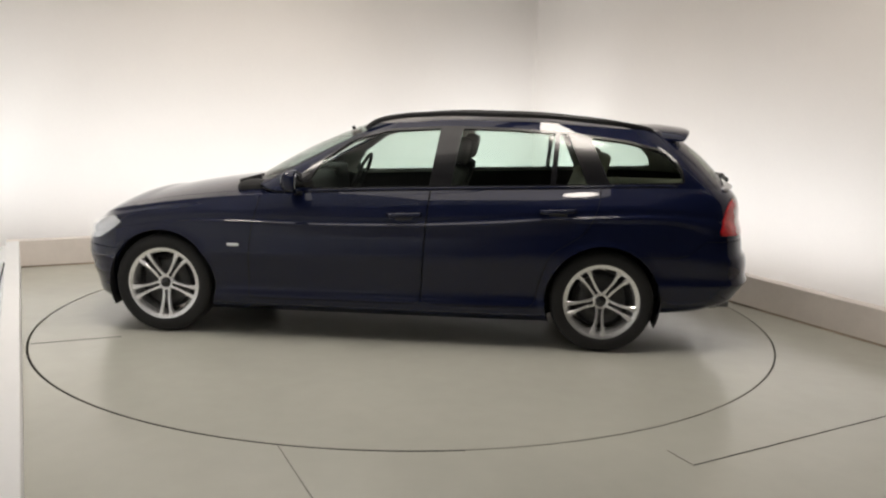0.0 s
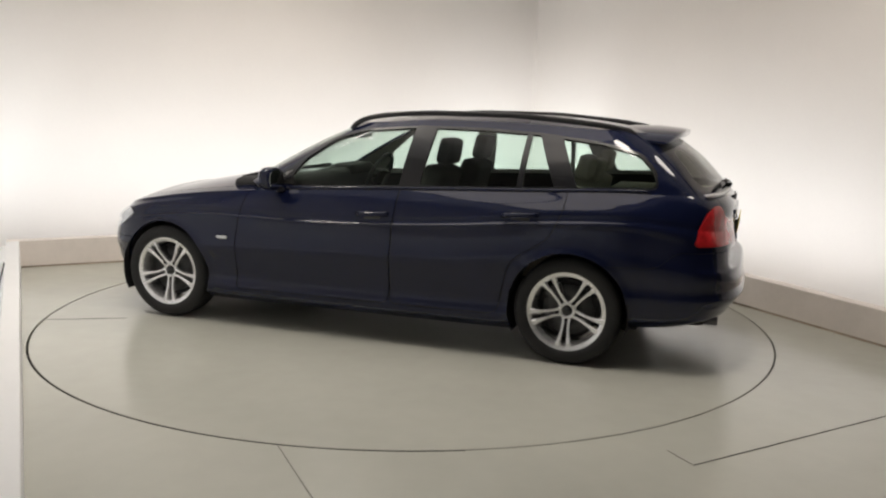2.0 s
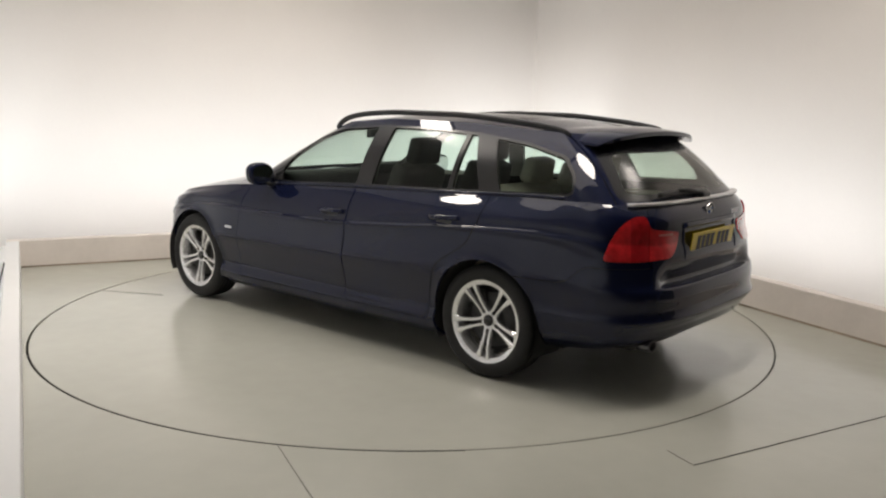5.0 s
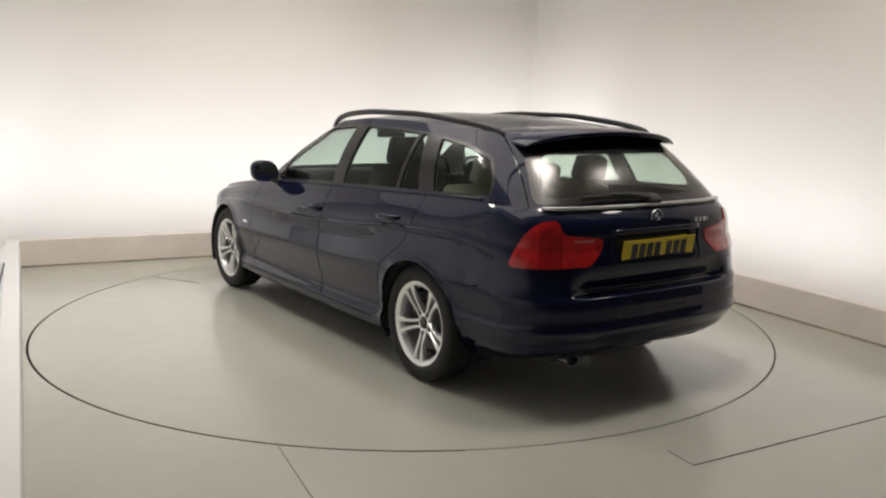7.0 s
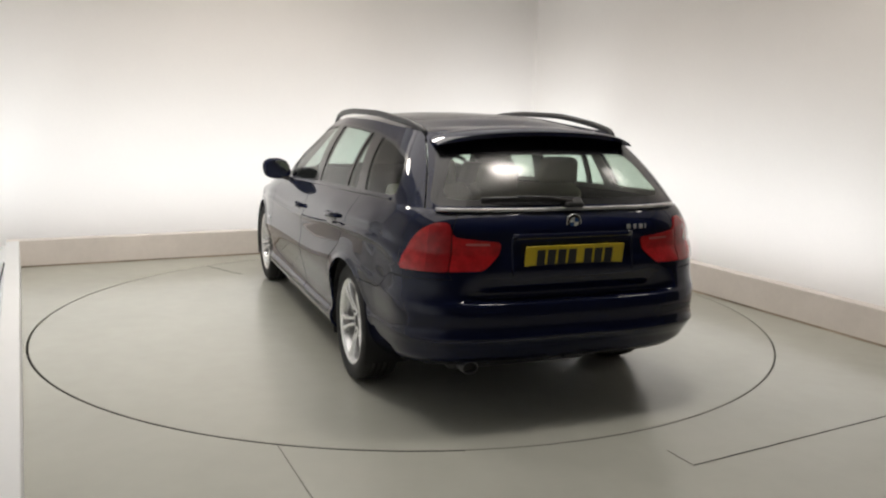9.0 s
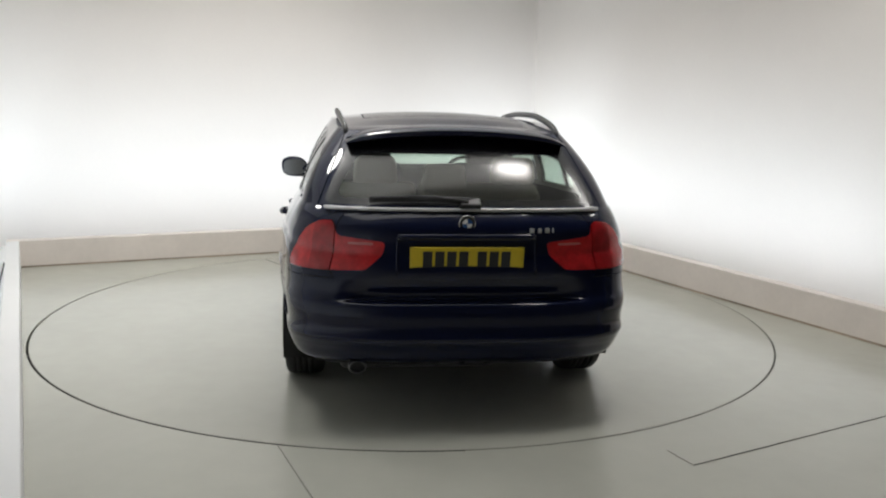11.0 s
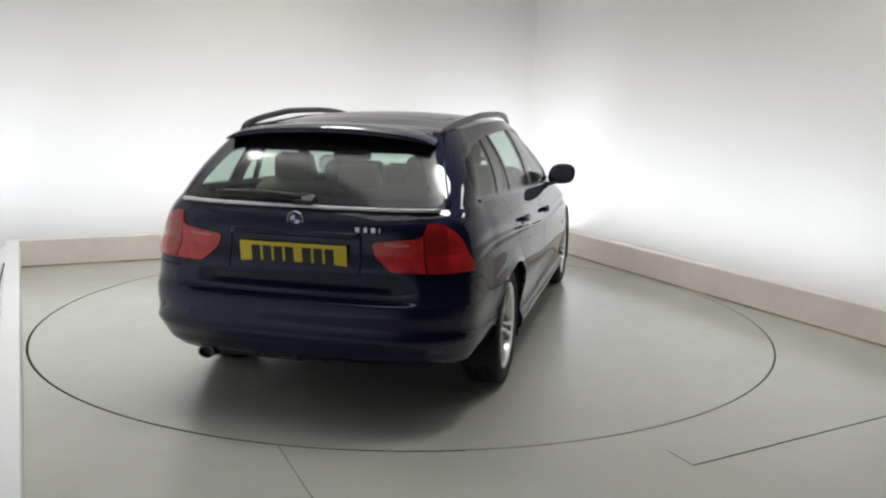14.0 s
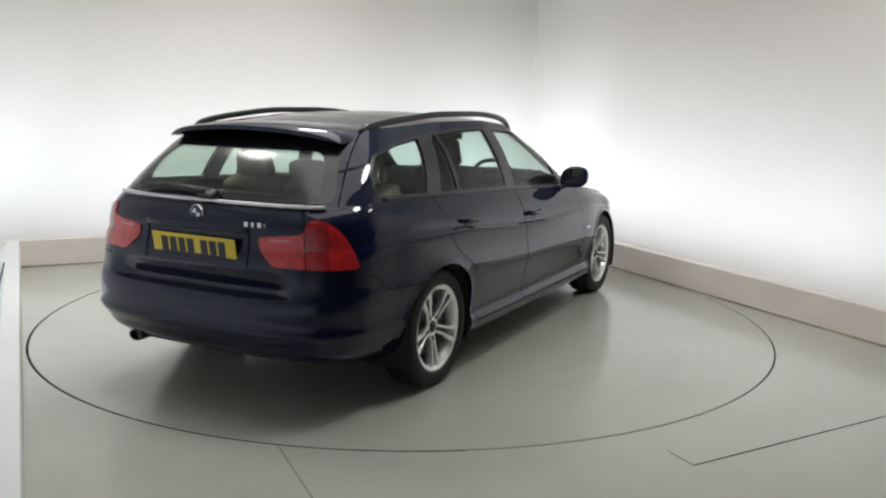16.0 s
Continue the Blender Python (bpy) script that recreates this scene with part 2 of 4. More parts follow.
structure("wall_cyclorama", cyclorama(), WALL_M, "off-white studio wall lit from a trough below", smooth=True)
# greyed to keep reflections in the car's flank dark above the trough glow
structure("wall_left", bay_prism(KX0 - WALL - 0.11, KX0 - WALL, FRONT, KY1 + REAR_WALL - 0.001, -0.05, CEILING), DIM_SIDE_M, "side wall greyed so that it stays dim above the trough light")
# unseen hall shell, its dimness put into the colour for the car's reflections
structure("wall_hall_right", bay_prism(KX1 + WALL, KX1 + WALL + 0.11, FRONT, END - 0.001, -0.05, CEILING), DIM_HALL_M, "unseen hall wall beside the camera, darkened for dim light")
structure("wall_front", bay_prism(KX0 - WALL - 0.1, KX1 + WALL + 0.1, FRONT - 0.12, FRONT, -0.05, CEILING), DIM_HALL_M, "unseen wall behind the camera, darkened for dim light")
structure("ceiling_hall", bay_prism(KX0 - WALL - 0.12, KX1 + WALL + 0.12, FRONT - 0.12, END - 0.001, CEILING, CEILING + 0.12), DIM_HALL_M, "unseen hall ceiling, darkened for dim light")
structure("ceiling", bay_prism(KX0 - WALL - 0.12, KX1 + WALL + 0.12, END, KY1 + REAR_WALL + 0.12, CEILING, CEILING + 0.12), CEIL_M, "white studio ceiling")

# joints in the fixed floor near the camera
def joint(a, b, width, mat, name="floor_joint"):
    a, b = Vector(a), Vector(b)
    d = (b - a).normalized()
    s = Vector((-d.y, d.x)) * width / 2
    structure(name, prism([tuple(a + s), tuple(b + s), tuple(b - s), tuple(a - s)][::-1], 0.0005, 0.0015), mat, "thin dark joint between floor sheets")


joint((-0.563, -2.400), (-0.10, -3.52), 0.004, SEAM_M)
joint((1.150, -2.440), (1.216, -2.592), 0.005, SEAM_M)
joint((1.216, -2.592), (2.75, -1.803), 0.007, DARK_M)

GRIME_M = material("kerb_foot_grime", (0.34, 0.275, 0.215), 0.85, vary=0.5, scale=3.0, fine=18)
structure("kerb_foot_rear", bay_prism(KX0 + 0.004, KX1 - 0.006, KY1 - 0.005, KY1 - 0.0005, 0.0005, 0.013), GRIME_M, "brown grimy sealant at the foot of the rear kerb")
structure("kerb_foot_right", bay_prism(KX1 - 0.005, KX1 - 0.0005, FRONT, KY1 - 0.006, 0.0005, 0.013), GRIME_M, "brown grimy sealant at the foot of the side kerb")


def ring_filler(a0, a1):
    """Paint-narrowed stretch of the gap round the turntable."""
    bm = bmesh.new()
    n = 110
    rows = []
    for k in range(n + 1):
        a = radians(a0 + (a1 - a0) * k / n)
        c = Vector((math.cos(a), math.sin(a)))
        rows.append([bm.verts.new((*(c * q), z)) for q, z in ((RING + 0.0008, -0.03), (RING + 0.0008, -0.001), (RING + 0.0015, 0.0003), (RING + 0.010, 0.0006), (RING + 0.011, -0.03))])
    for a, b in zip(rows, rows[1:]):
        for j in range(5):
            bm.faces.new((a[j], a[(j + 1) % 5], b[(j + 1) % 5], b[j]))
    bm.faces.new(rows[0]), bm.faces.new(rows[-1][::-1])
    structure("gap_filler", bm, FLOOR_M, "floor paint narrowing the gap round the turntable")


for a0, a1 in FILLED:
    ring_filler(a0, a1)

cable = thing("cable", "thin dark cable lying in the white light trough", "cable")
part("cable_sheath", sweep([bay(-2.617 - 0.024 * (2.95 - q), q, 0.007) for q in np.linspace(2.95, 1.2, 16)], oval(0.006, 0.006, 8)), DARK_M, cable)

for x, y in LAMPS:
    lamp = thing("ceiling_lamp", "round white flush ceiling lamp with a glowing diffuser", "lamp", "ceiling lamps", m=pose(x, y, CEILING - 0.10))
    part("housing", lathe([(0.32, 0.10), (0.33, 0.0), (0.31, -0.01), (0.31, 0.02)], 48, "z"), WHITE, lamp)
    part("diffuser", lathe([(0.31, 0.0), (0.22, -0.006), (0.02, -0.008)], 48, "z", True), LAMP_GLOW, lamp, "glowing round diffuser")


# unseen body for the added overhead fill
panel = thing("ceiling_fill_panel", "white fill panel added under the studio ceiling, out of view", "light panel", m=Matrix.Translation(bay(PANEL_A, 0.0)))
for a0, a1, b0, b1 in ((-2.06, 2.06, -1.76, -1.702), (-2.06, 2.06, 0.702, 0.76), (-2.06, -2.002, -1.70, 0.70), (2.002, 2.06, -1.70, 0.70)):
    part("frame_rail", bay_prism(a0, a1, b0, b1, CEILING - 0.07, CEILING), WHITE, panel, smooth=False)
part("diffuser", bay_prism(-2.0, 2.0, -1.70, 0.70, CEILING - 0.03, CEILING - 0.01), TROUGH_M, panel, "white sheet of the added fill panel", smooth=False)


def turntable():
    t = thing("turntable", "flush round beige turntable carrying the car", "turntable")
    part("deck", lathe([(0.02, 0.0), (RING - 0.010, 0.0), (RING - 0.008, -0.002), (RING - 0.008, -0.05)], 192, "z", False), DISC_M, t, smooth=False)
    bm = bmesh.new()
    d = Vector((math.cos(radians(29)), math.sin(radians(29))))
    s = Vector((-d.y, d.x)) * 0.004
    prism([tuple(d * 1.93 - s), tuple(d * 2.44 - s), tuple(d * 2.44 + s), tuple(d * 1.93 + s)], 0.0005, 0.0015, bm)
    part("deck_joint", bm, DARK_M, t, "short dark joint in the deck", smooth=False)
    part("rim_band", lathe([(RING - 0.0075, -0.002), (RING - 0.004, -0.002), (RING - 0.004, -0.05)], 192, "z"), DARK_M, t, "dark rubber edge band")
    return t


deck = turntable()
# ---- the estate car: x forward, y to its left, origin on the ground mid-wheelbase ----
car = thing("estate_car", "dark navy metallic estate car with silver alloy wheels on the turntable", "car")
AXLE, HUB_Z, ARCH_R = 1.38, 0.316, 0.348
NF, NS, NR = 44, 150, 56


def curve(table):
    """A smooth curve through (x, value) pairs, without overshoot."""
    pts = sorted(table)
    xs, ys = np.array([q[0] for q in pts], float), np.array([q[1] for q in pts], float)
    if len(xs) == 1:
        return lambda x: np.full(np.shape(x), ys[0])
    h, d = np.diff(xs), np.diff(ys) / np.diff(xs)
    m = np.zeros(len(xs))
    m[0], m[-1] = d[0], d[-1]
    for i in range(1, len(xs) - 1):
        if d[i - 1] * d[i] > 0:
            w1, w2 = 2 * h[i] + h[i - 1], h[i] + 2 * h[i - 1]
            m[i] = (w1 + w2) / (w1 / d[i - 1] + w2 / d[i])

    def f(x):
        x = np.clip(x, xs[0], xs[-1])
        i = np.clip(np.searchsorted(xs, x) - 1, 0, len(h) - 1)
        t = (x - xs[i]) / h[i]
        return ((1 + 2 * t) * (1 - t) ** 2 * ys[i] + t * (1 - t) ** 2 * h[i] * m[i]
                + t * t * (3 - 2 * t) * ys[i + 1] + t * t * (t - 1) * h[i] * m[i + 1])
    return f


def plan_row(xf, xa, nf, xr, xb, nr, w, z):
    """Half a loop round the car, from the nose's middle past the left side to the tail's middle."""
    w, z = curve(w), curve(z)
    p = np.linspace(0, np.pi / 2, NF, endpoint=False)
    fx, fy = xa + (xf - xa) * np.cos(p) ** (2 / nf), w(xa) * np.sin(p) ** (2 / nf)
    sx = np.linspace(xa, xb, NS, endpoint=False)
    q = np.linspace(np.pi / 2, 0, NR)
    rx, ry = xb + (xr - xb) * np.cos(q) ** (2 / nr), w(xb) * np.sin(q) ** (2 / nr)
    x, y = np.concatenate([fx, sx, rx]), np.concatenate([fy, w(sx), ry])
    y[0] = y[-1] = 0
    return np.stack([x, y, z(x)], -1)


def spline_rows(rows, k):
    """Smooth rows between the given ones, k steps each; close rows make a crease, and heights never turn back."""
    rows = np.array([np.asarray(r) for r in rows])
    step = np.diff(rows, axis=0)
    h = np.maximum(np.linalg.norm(step, axis=-1, keepdims=True), 1e-4)
    d = step / h
    slope = np.concatenate((d[:1], (d[:-1] * h[1:] + d[1:] * h[:-1]) / (h[1:] + h[:-1]), d[-1:]))
    low = np.concatenate((d[:1], np.minimum(d[:-1], d[1:]), d[-1:]))[..., 2]
    slope[..., 2] = np.minimum(slope[..., 2], 2 * low.clip(0))
    out = []
    for i in range(len(rows) - 1):
        for t in np.arange(k) / k:
            s, u = t * t * (3 - 2 * t), 1 - t
            out.append(rows[i] * (1 - s) + rows[i + 1] * s + h[i] * (slope[i] * t * u * u - slope[i + 1] * t * t * u))
    out.append(rows[-1])
    return out


class Shell:
    """A sheet of faces that can be cut along the zero line of any function of place."""

    def __init__(self, rows, label):
        n = len(rows[0])
        self.v = [tuple(q) for r in rows for q in r]
        self.f = [(j * n + i, j * n + i + 1, (j + 1) * n + i + 1, (j + 1) * n + i) for j in range(len(rows) - 1) for i in range(n - 1)]
        self.l = [label] * len(self.f)

    def cut(self, func, inside, only):
        """Faces of the labels in only that lie where func < 0 take the label inside."""
        a = np.array(self.v)
        val = func(a[:, 0], a[:, 1], a[:, 2])
        val = np.where(np.abs(val) < 1e-6, 1e-6, val)
        neg = val < 0
        made, nf, nl = {}, [], []

        def mid(i, j):
            key = (i, j) if i < j else (j, i)
            if key not in made:
                t = val[key[0]] / (val[key[0]] - val[key[1]])
                p, q = self.v[key[0]], self.v[key[1]]
                made[key] = len(self.v)
                self.v.append(tuple(p[c] + (q[c] - p[c]) * t for c in range(3)))
            return made[key]
        todo = []
        for f, l in zip(self.f, self.l):
            turns = sum(neg[f[k]] != neg[f[k - 1]] for k in range(len(f))) if l in only else 0
            if turns > 2:
                todo += [((f[0], f[k], f[k + 1]), l) for k in range(1, len(f) - 1)]
            else:
                todo.append((f, l))
        for f, l in todo:
            s = [neg[i] for i in f]
            if l not in only or not any(s):
                nf.append(f), nl.append(l)
            elif all(s):
                nf.append(f), nl.append(inside)
            else:
                ins, outs = [], []
                for k, i in enumerate(f):
                    j = f[(k + 1) % len(f)]
                    (ins if neg[i] else outs).append(i)
                    if neg[i] != neg[j]:
                        m = mid(i, j)
                        ins.append(m), outs.append(m)
                if len(ins) > 2:
                    nf.append(tuple(ins)), nl.append(inside)
                if len(outs) > 2:
                    nf.append(tuple(outs)), nl.append(l)
        self.f, self.l = nf, nl

    def panel(self, func, inside, only, gap=0.0025):
        """A panel with an open shut line round it."""
        self.cut(lambda x, y, z: func(x, y, z) - gap, "gap", only)
        self.cut(lambda x, y, z: func(x, y, z) + gap, inside, ["gap"])


def gather(shells, labels):
    vs, fs = [], []
    for sh in shells:
        used = {}
        for f, l in zip(sh.f, sh.l):
            if l in labels:
                g = []
                for i in f:
                    if i not in used:
                        used[i] = len(vs)
                        vs.append(sh.v[i])
                    g.append(used[i])
                fs.append(g)
    return vs, fs


def sheet(shells, labels, sides=(1,), flange=0.014, push=0.0):
    """Left (1), right (-1) or both halves of the named faces as one mesh, its open edges turned inwards."""
    vs, fs = gather(shells, labels)
    bm = bmesh.new()
    for s in sides:
        vv = [bm.verts.new((x, s * y, z)) for x, y, z in vs]
        for f in fs:
            g = [vv[i] for i in f]
            if len(set(g)) > 2:
                try:
                    bm.faces.new(g if s > 0 else g[::-1])
                except ValueError:
                    pass
    bmesh.ops.remove_doubles(bm, verts=bm.verts, dist=0.0004)
    bm.normal_update()
    if bm.faces:
        mean = sum((f.normal.dot(Vector((f.calc_center_median().x * 0.4, f.calc_center_median().y, (f.calc_center_median().z - 0.6)))) * f.calc_area() for f in bm.faces))
        if mean < 0:
            bmesh.ops.reverse_faces(bm, faces=bm.faces)
            bm.normal_update()
    if push:
        moves = [(v, v.normal * push) for v in bm.verts]
        for v, d in moves:
            v.co += d
        bm.normal_update()
    if flange:
        edges = [e for e in bm.edges if len(e.link_faces) == 1]
        base = {v: v.normal.copy() for e in edges for v in e.verts}
        ring = {}
        for v, nrm in base.items():
            ring[v] = bm.verts.new(v.co - nrm * flange)
        for e in edges:
            a, b = e.link_loops[0].vert, e.link_loops[0].link_loop_next.vert
            bm.faces.new((b, a, ring[a], ring[b]))
    return bm


def sheet_part(name, shells, labels, mat, parent, sides, label="", flange=0.014, push=0.0):
    bm = sheet(shells, labels, sides, flange, push)
    me = bpy.data.meshes.new(name)
    bm.to_mesh(me)
    bm.free()
    me.materials.append(mat)
    for p in me.polygons:
        p.use_smooth = True
    me.set_sharp_from_angle(angle=radians(40))
    ob = new(name, me)
    ob.parent = parent
    return tagged(ob, label)


def poly(points, a, b):
    """Signed distance to a closed outline in the (a, b) plane, negative inside."""
    d = np.full(a.shape, 1e9)
    inside = np.zeros(a.shape, bool)
    n = len(points)
    for i in range(n):
        (x0, y0), (x1, y1) = points[i], points[(i + 1) % n]
        ex, ey = x1 - x0, y1 - y0
        t = np.clip(((a - x0) * ex + (b - y0) * ey) / (ex * ex + ey * ey), 0, 1)
        d = np.minimum(d, np.hypot(a - x0 - t * ex, b - y0 - t * ey))
        c = (y0 > b) != (y1 > b)
        inside ^= c & (a < x0 + (b - y0) * ex / (ey if abs(ey) > 1e-9 else 1e-9))
    return np.where(inside, -d, d)


def rounded(points, r, n=6):
    """An outline with its corners rounded."""
    out = []
    for i, p in enumerate(points):
        p, a, b = Vector(p), Vector(points[i - 1]), Vector(points[(i + 1) % len(points)])
        da, db = a - p, b - p
        k = min(r, da.length * 0.45, db.length * 0.45)
        s, e = p + da.normalized() * k, p + db.normalized() * k
        for t in np.linspace(0, 1, n):
            out.append(tuple(s * (1 - t) ** 2 + p * 2 * t * (1 - t) + e * t * t))
    return out


# belt line, shared by the lower body and the cabin
BELT_Y = [(1.75, 0.70), (1.4, 0.775), (1.0, 0.798), (0.55, 0.802), (0.0, 0.806), (-0.8, 0.802), (-1.4, 0.785), (-1.75, 0.762)]
BELT_Z = [(1.99, 0.675), (1.9, 0.715), (1.75, 0.765), (1.55, 0.805), (1.3, 0.845), (1.0, 0.880), (0.7, 0.905), (0.45, 0.920), (-0.31, 0.958), (-1.13, 0.990), (-1.77, 1.012), (-2.18, 1.005)]
TAIL = dict(xr=-2.185, xb=-1.75, nr=3.2)

# the shoulder crease under the door handles, and the fullest line of the flank
CREASE_Z = [(2, .585), (1.7, .655), (1.3, .720), (0.9, .742), (0.4, .738), (-0.17, .752), (-0.7, .785), (-1.1, .820), (-1.7, .850), (-2.3, .790)]
FULL_Z = [(2, .46), (1.7, .50), (1.3, .535), (0.9, .540), (0.0, .562), (-0.6, .575), (-1.0, .620), (-1.4, .650), (-1.75, .60), (-2.1, .565), (-2.3, .560)]


def raised(table, dz):
    return [(a, b + dz) for a, b in table]


lower_rows = [
    plan_row(2.00, 1.40, 2.6, -2.17, -1.80, 3.0, [(-1.8, .74), (-0.9, .80), (0.9, .80), (1.4, .75)], [(2, .150), (1.7, .155), (1.0, .165), (-1.0, .172), (-1.7, .235), (-2.2, .275)]),
    plan_row(2.05, 1.42, 2.6, -2.262, -1.82, 3.5, [(-1.8, .805), (-0.9, .866), (0.9, .866), (1.42, .80)], [(2, .20), (1.7, .21), (1.0, .218), (-1.0, .228), (-1.7, .295), (-2.3, .325)]),
    plan_row(2.06, 1.42, 2.6, -2.296, -1.82, 3.5, [(-1.8, .830), (-0.9, .874), (0.9, .874), (1.42, .81)], [(2, .24), (1.7, .255), (1.0, .268), (-1.0, .280), (-1.7, .345), (-2.3, .375)]),
    plan_row(2.068, 1.42, 2.6, -2.318, -1.82, 3.5, [(-1.8, .838), (-0.9, .859), (0.9, .859), (1.42, .816)], [(2, .28), (1.7, .295), (1.0, .300), (-1.0, .312), (-1.7, .375), (-2.3, .400)]),
    plan_row(2.09, 1.44, 2.6, -2.336, -1.82, 3.6, [(-1.8, .846), (-0.9, .871), (0.9, .869), (1.44, .838)], [(2, .37), (1.7, .39), (1.0, .41), (-1.0, .425), (-1.7, .437), (-2.3, .437)]),
    plan_row(2.09, 1.44, 2.6, -2.328, -1.82, 3.6, [(-1.8, .843), (-0.9, .876), (0.9, .874), (1.44, .841)], [(2, .385), (1.7, .41), (1.0, .43), (-1.0, .445), (-1.7, .455), (-2.3, .455)]),
    plan_row(2.105, 1.45, 2.6, -2.319, -1.82, 3.6, [(-1.8, .852), (-1.38, .888), (-0.9, .904), (0.9, .899), (1.45, .855)], FULL_Z),
    plan_row(2.105, 1.45, 2.6, -2.310, -1.82, 3.6, [(-1.8, .852), (-1.38, .886), (-0.9, .898), (0.9, .894), (1.45, .853)], [(2, .49), (1.7, .53), (1.3, .575), (0.9, .580), (0.0, .600), (-0.6, .615), (-1.0, .655), (-1.4, .680), (-1.75, .635), (-2.1, .596), (-2.3, .590)]),
    plan_row(2.105, 1.45, 2.6, -2.298, -1.82, 3.6, [(-1.8, .850), (-1.38, .880), (-0.9, .8915), (0.9, .8865), (1.45, .850)], [(2, .51), (1.7, .56), (1.3, .625), (0.9, .650), (0.0, .668), (-0.6, .690), (-1.0, .720), (-1.4, .735), (-1.75, .665), (-2.1, .612), (-2.3, .606)]),
    plan_row(2.095, 1.45, 2.6, -2.285, -1.82, 3.5, [(-1.8, .847), (-1.5, .870), (-0.9, .8925), (0.9, .8870), (1.45, .847)], [(2, .55), (1.7, .61), (1.3, .675), (0.9, .698), (0.4, .702), (-0.17, .712), (-0.7, .740), (-1.1, .775), (-1.7, .765), (-2.1, .69), (-2.3, .684)]),
    plan_row(2.09, 1.45, 2.6, -2.281, -1.82, 3.5, [(-1.8, .846), (-1.5, .869), (-0.9, .8935), (0.9, .8875), (1.45, .845)], [(2, .57), (1.7, .635), (1.3, .700), (0.9, .722), (0.4, .718), (-0.17, .732), (-0.7, .765), (-1.1, .800), (-1.7, .800), (-2.1, .72), (-2.3, .700)]),
    plan_row(2.087, 1.45, 2.6, -2.258, -1.80, 3.4, [(-1.8, .844), (-1.5, .868), (-0.9, .894), (0.9, .888), (1.45, .844)], raised(CREASE_Z, -0.003)),
    plan_row(2.084, 1.45, 2.6, -2.256, -1.80, 3.4, [(-1.8, .840), (-1.5, .861), (-0.9, .885), (0.9, .879), (1.45, .840)], raised(CREASE_Z, 0.004)),
    plan_row(2.075, 1.44, 2.6, -2.254, -1.79, 3.4, [(-1.8, .834), (-1.5, .853), (-0.9, .875), (0.9, .869), (1.45, .836)], raised(CREASE_Z, 0.048)),
    plan_row(2.055, 1.43, 2.6, -2.250, -1.78, 3.3, [(-1.8, .812), (-0.9, .846), (0.9, .842), (1.45, .825)], [(2, .645), (1.8, .705), (1.5, .768), (1.0, .825), (0.5, .852), (-0.3, .890), (-1.1, .925), (-1.8, .945), (-2.3, .93)]),
    plan_row(2.02, 1.40, 2.5, -2.205, -1.755, 3.2, [(q[0], q[1] + .010) for q in BELT_Y], [(a, b - .014) for a, b in BELT_Z]),
    plan_row(2.00, 1.40, 2.5, TAIL["xr"], TAIL["xb"], TAIL["nr"], BELT_Y, BELT_Z),
]
for i, deep in ((8, 0.052), (9, 0.023), (10, 0.012), (11, -0.004), (12, -0.003)):
    # the hollow under the tailgate, above the bumper's shelf
    r = lower_rows[i]
    k = np.clip((np.abs(r[:, 1]) - 0.43) / 0.19, 0, 1)
    r[:, 0] += np.where(r[:, 0] < -1.9, deep * (1 - k * k * (3 - 2 * k)), 0)
for r in lower_rows[:-2]:
    # the body draws in behind the rear wheels
    k = np.clip((-r[:, 0] - 1.66) / 0.34, 0, 1)
    r[:, 1] *= 1 - 0.024 * k * k * (3 - 2 * k)
flank = spline_rows(lower_rows, 7)
for r in flank:
    # rolled lips round the wheel arches
    d = np.minimum(np.hypot(r[:, 0] - AXLE, r[:, 2] - HUB_Z), np.hypot(r[:, 0] + AXLE, r[:, 2] - HUB_Z)) - ARCH_R
    r[:, 1] += np.where(r[:, 1] > 0.5, 0.010 * np.exp(-(d / 0.020) ** 2), 0)
lower = Shell(flank, "body")

# cabin: from the belt up to the roof's edge
cab_lo = plan_row(0.93, 0.57, 2.4, TAIL["xr"], TAIL["xb"], TAIL["nr"], BELT_Y, [(1.0, .985), (0.8, .955), (0.62, .925), (0.45, .920), (-0.31, .958), (-1.13, .990), (-1.77, 1.012), (-2.18, 1.005)])
cab_hi = plan_row(0.16, -0.16, 2.6, -1.80, -1.42, 3.2, [(-0.16, .60), (-0.6, .622), (-1.42, .585)], [(0.16, 1.352), (0.0, 1.356), (-0.16, 1.366), (-0.5, 1.387), (-0.9, 1.385), (-1.3, 1.366), (-1.8, 1.338)])
cab_rows = []
for t in (0, 0.25, 0.5, 0.75, 0.93, 1.0):
    r = cab_lo * (1 - t) + cab_hi * t
    b = math.sin(math.pi * t)
    side = np.clip(r[:, 1] / 0.6, 0, 1) ** 3
    r[:, 1] += 0.030 * b * side
    r[:, 2] += 0.018 * b * (1 - side)
    r[:, 0] += np.where(r[:, 0] > -0.6, 0.022, -0.030) * b * (1 - side)
    r[0, 1] = r[-1, 1] = 0
    cab_rows.append(r)
cabin = Shell(spline_rows(cab_rows, 12), "body")


def crown(edge, x0, x1, spine, steps, power=2.2):
    """A crowned sheet from an edge line inwards to the car's middle."""
    sp = curve(spine)
    xs = np.clip(edge[:, 0], x0, x1)
    rows = []
    for t in np.linspace(0, 1, steps):
        r = edge.copy()
        r[:, 0] = edge[:, 0] * (1 - t) + xs * t
        r[:, 1] = edge[:, 1] * (1 - t)
        r[:, 2] = edge[:, 2] + (sp(xs) - edge[:, 2]) * (1 - (1 - t) ** power)
        rows.append(r)
    return rows


